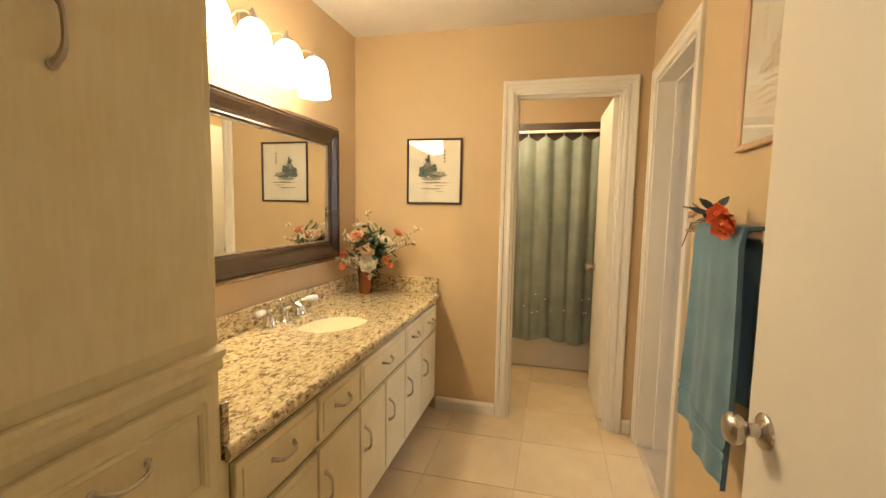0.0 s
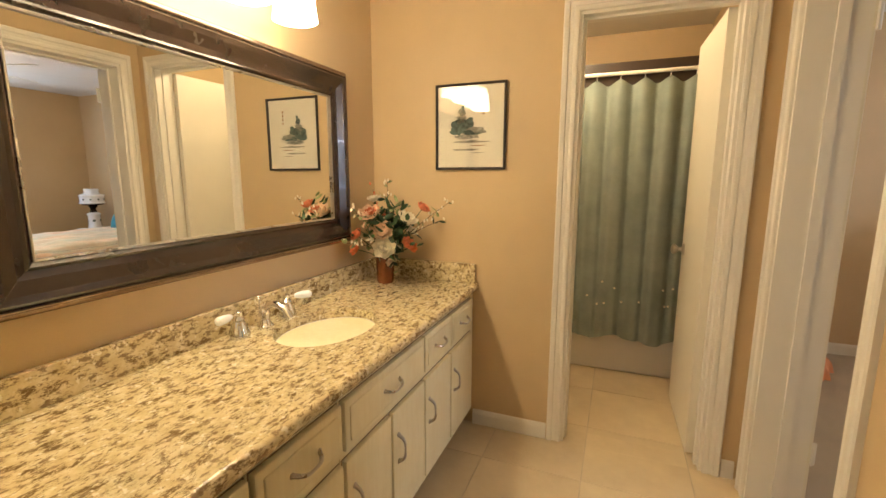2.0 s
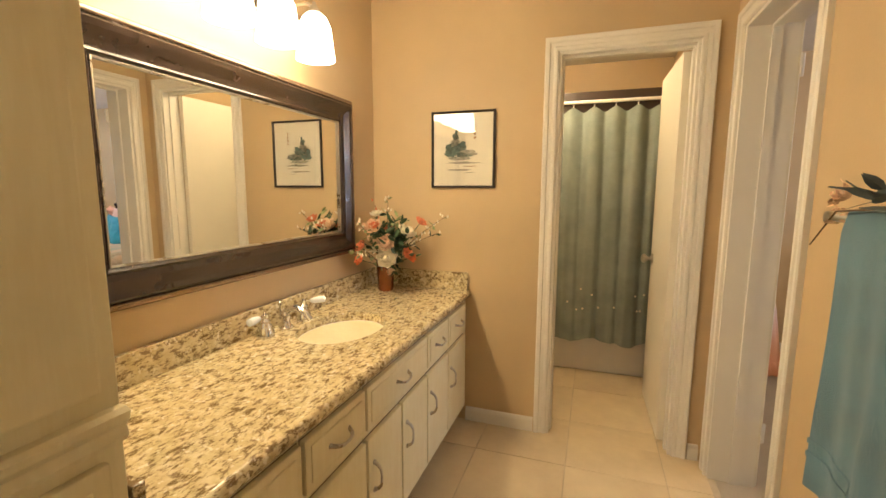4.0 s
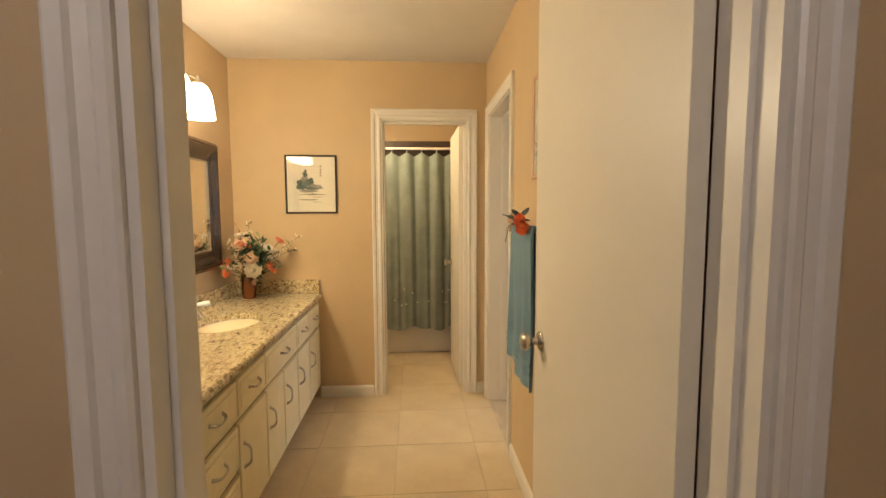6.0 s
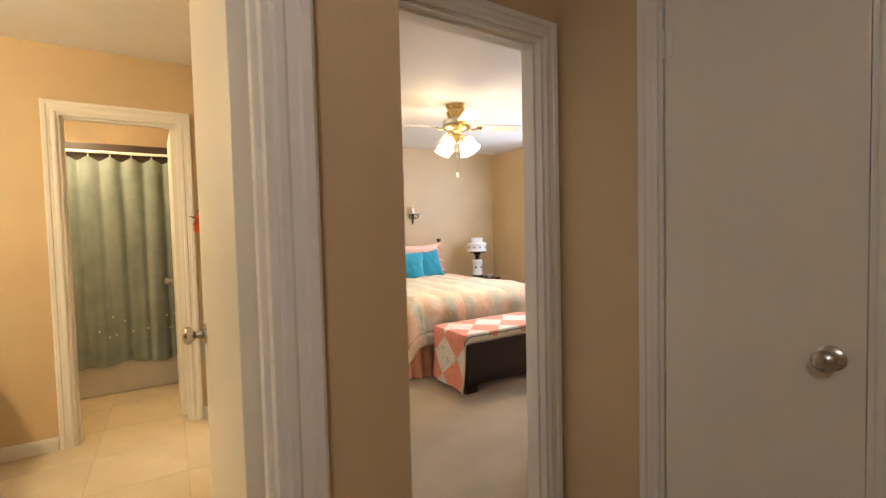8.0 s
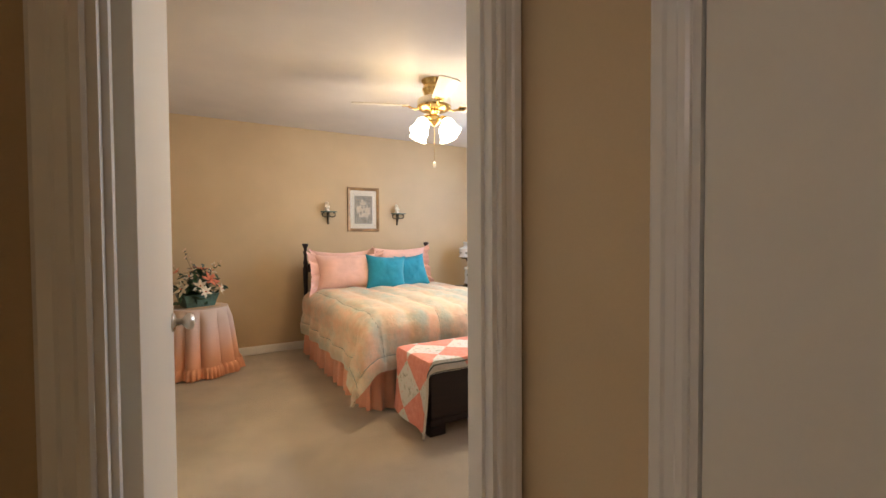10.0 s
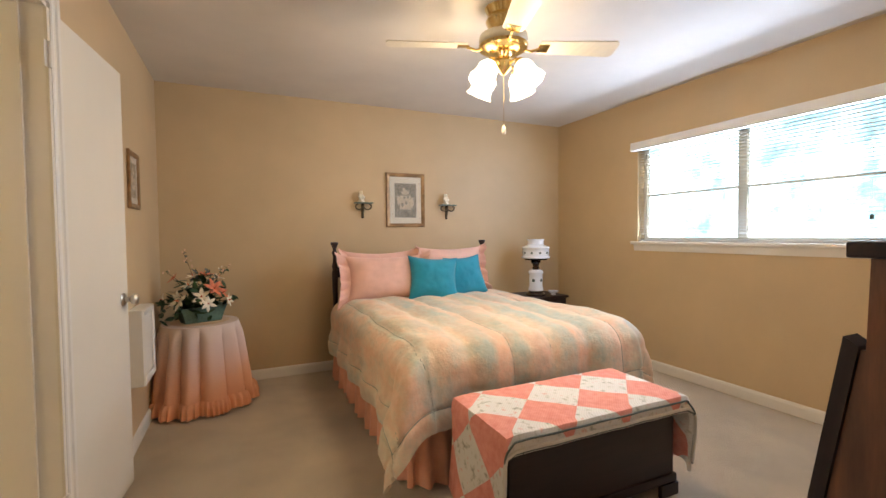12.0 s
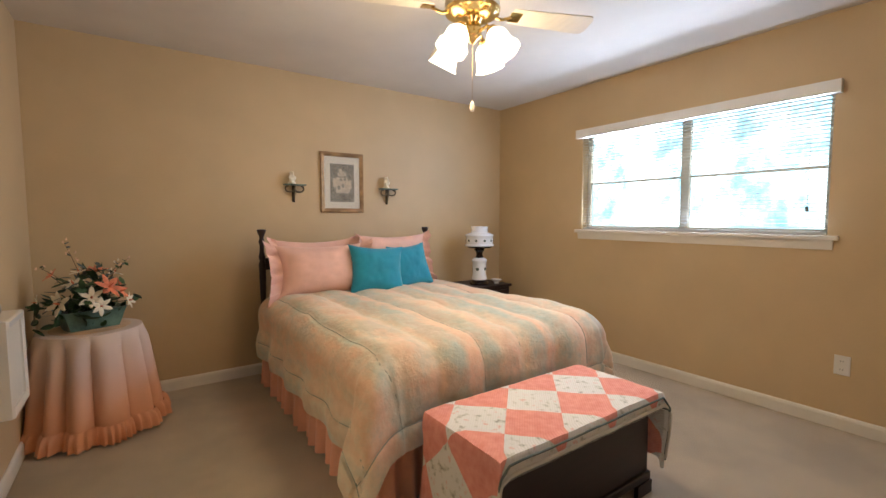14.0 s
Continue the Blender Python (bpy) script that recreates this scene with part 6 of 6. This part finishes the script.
def wall_shutter():
    """A white louvred register box on the west wall beside the skirted table."""
    y0, y1, z0, z1 = 0.84, 1.14, 0.39, 0.81
    root = thing("wall_heater", (WX0, (y0 + y1) / 2, z0), "white vertical-louvred wall register on the bedroom wall", "heater")
    part("frame", sweep(bmesh.new(), [(-0.03, 0.002), (-0.03, 0.075), (0.0, 0.082), (0.006, 0.072), (0.006, 0.002)], y0, y1, z0, z1, facing("x", WX0, 1), True), "trim", root)
    part("backing", bx(WX0 + 0.002, WX0 + 0.01, y0 + 0.031, y1 - 0.031, z0 + 0.031, z1 - 0.031), "trim", root)
    n = 7
    for k in range(n):
        y = y0 + 0.05 + (y1 - y0 - 0.10) * k / (n - 1)
        part("louvre", box(bmesh.new(), -0.016, 0.016, -0.003, 0.003, z0 + 0.032, z1 - 0.032, 0.001, Matrix.Translation((WX0 + 0.055, y, 0)) @ Matrix.Rotation(radians(30), 4, "Z")), "trim", root)


wall_shutter()


def slant_cabinet():
    x0, x1 = 3.32, 4.03
    y = BY1 + 0.018
    root = thing("slant_front_cabinet", (3.7, y, 0), "tall reddish-brown wooden cabinet with a sloping front and dark top", "cabinet")
    side = [(y, 0.003), (y + 0.39, 0.003), (y + 0.222, 1.075), (y + 0.217, 1.075), (y + 0.214, 1.192), (y, 1.192)]

    def prism(a, b, pts):
        bm = bmesh.new()
        p = [bm.verts.new((a, u, v)) for u, v in pts]
        q = [bm.verts.new((b, u, v)) for u, v in pts]
        bm.faces.new(p)
        bm.faces.new(list(reversed(q)))
        for k in range(len(pts)):
            l = (k + 1) % len(pts)
            bm.faces.new((p[k], q[k], q[l], p[l]))
        return bm
    part("side_panel", prism(x0, x0 + 0.022, side), "red_wood", root)
    part("side_panel", prism(x1 - 0.022, x1, side), "red_wood", root)
    inner = [(y, 0.03), (y + 0.37, 0.03), (y + 0.205, 1.065), (y + 0.20, 1.075), (y + 0.20, 1.185), (y, 1.185)]
    part("front_panel", prism(x0 + 0.0225, x1 - 0.0225, inner), "red_wood", root)
    part("edge_moulding", prism(x0 - 0.006, x0 + 0.03, [(y + 0.391, 0.003), (y + 0.407, 0.003), (y + 0.238, 1.09), (y + 0.222, 1.08)]), "black_wood", root)
    part("edge_moulding", prism(x1 - 0.03, x1 + 0.006, [(y + 0.391, 0.003), (y + 0.407, 0.003), (y + 0.238, 1.09), (y + 0.222, 1.08)]), "black_wood", root)
    part("top", bx(x0 - 0.02, x1 + 0.02, y - 0.004, y + 0.232, 1.193, 1.214, 0.004), "black_wood", root)


slant_cabinet()


# ---- floor tiles of the bathroom, laid last ----
def tiles():
    shared = {}
    s, g = 0.455, 0.005
    areas = ((0.0, BX, SY1, 0.0), (TUBD[0] + 0.018, TUBD[1] - 0.018, 0.0, T), (0.22, BX, T, 0.98), (BATHD[0] + 0.018, BATHD[1] - 0.018, SY0 + 0.02, SY1))
    for ax0, ax1, ay0, ay1 in areas:
        for i in range(-1, 6):
            for j in range(-7, 4):
                x0, x1 = max(ax0, 0.26 + i * s + g), min(ax1, 0.26 + (i + 1) * s)
                y0, y1 = max(ay0, 0.18 + j * s + g), min(ay1, 0.18 + (j + 1) * s)
                if x1 - x0 < 0.02 or y1 - y0 < 0.02:
                    continue
                key = (round(x1 - x0, 3), round(y1 - y0, 3))
                if key not in shared:
                    me = bpy.data.meshes.new("tile")
                    bm = bx(0, x1 - x0, 0, y1 - y0, -0.006, 0.0, 0.0012)
                    bm.to_mesh(me)
                    bm.free()
                    me.materials.append(M["tile"])
                    shared[key] = me
                ob = new("tile", shared[key])
                ob.parent = floor_bath
                ob.location = (x0, y0, 0.0045)


tiles()
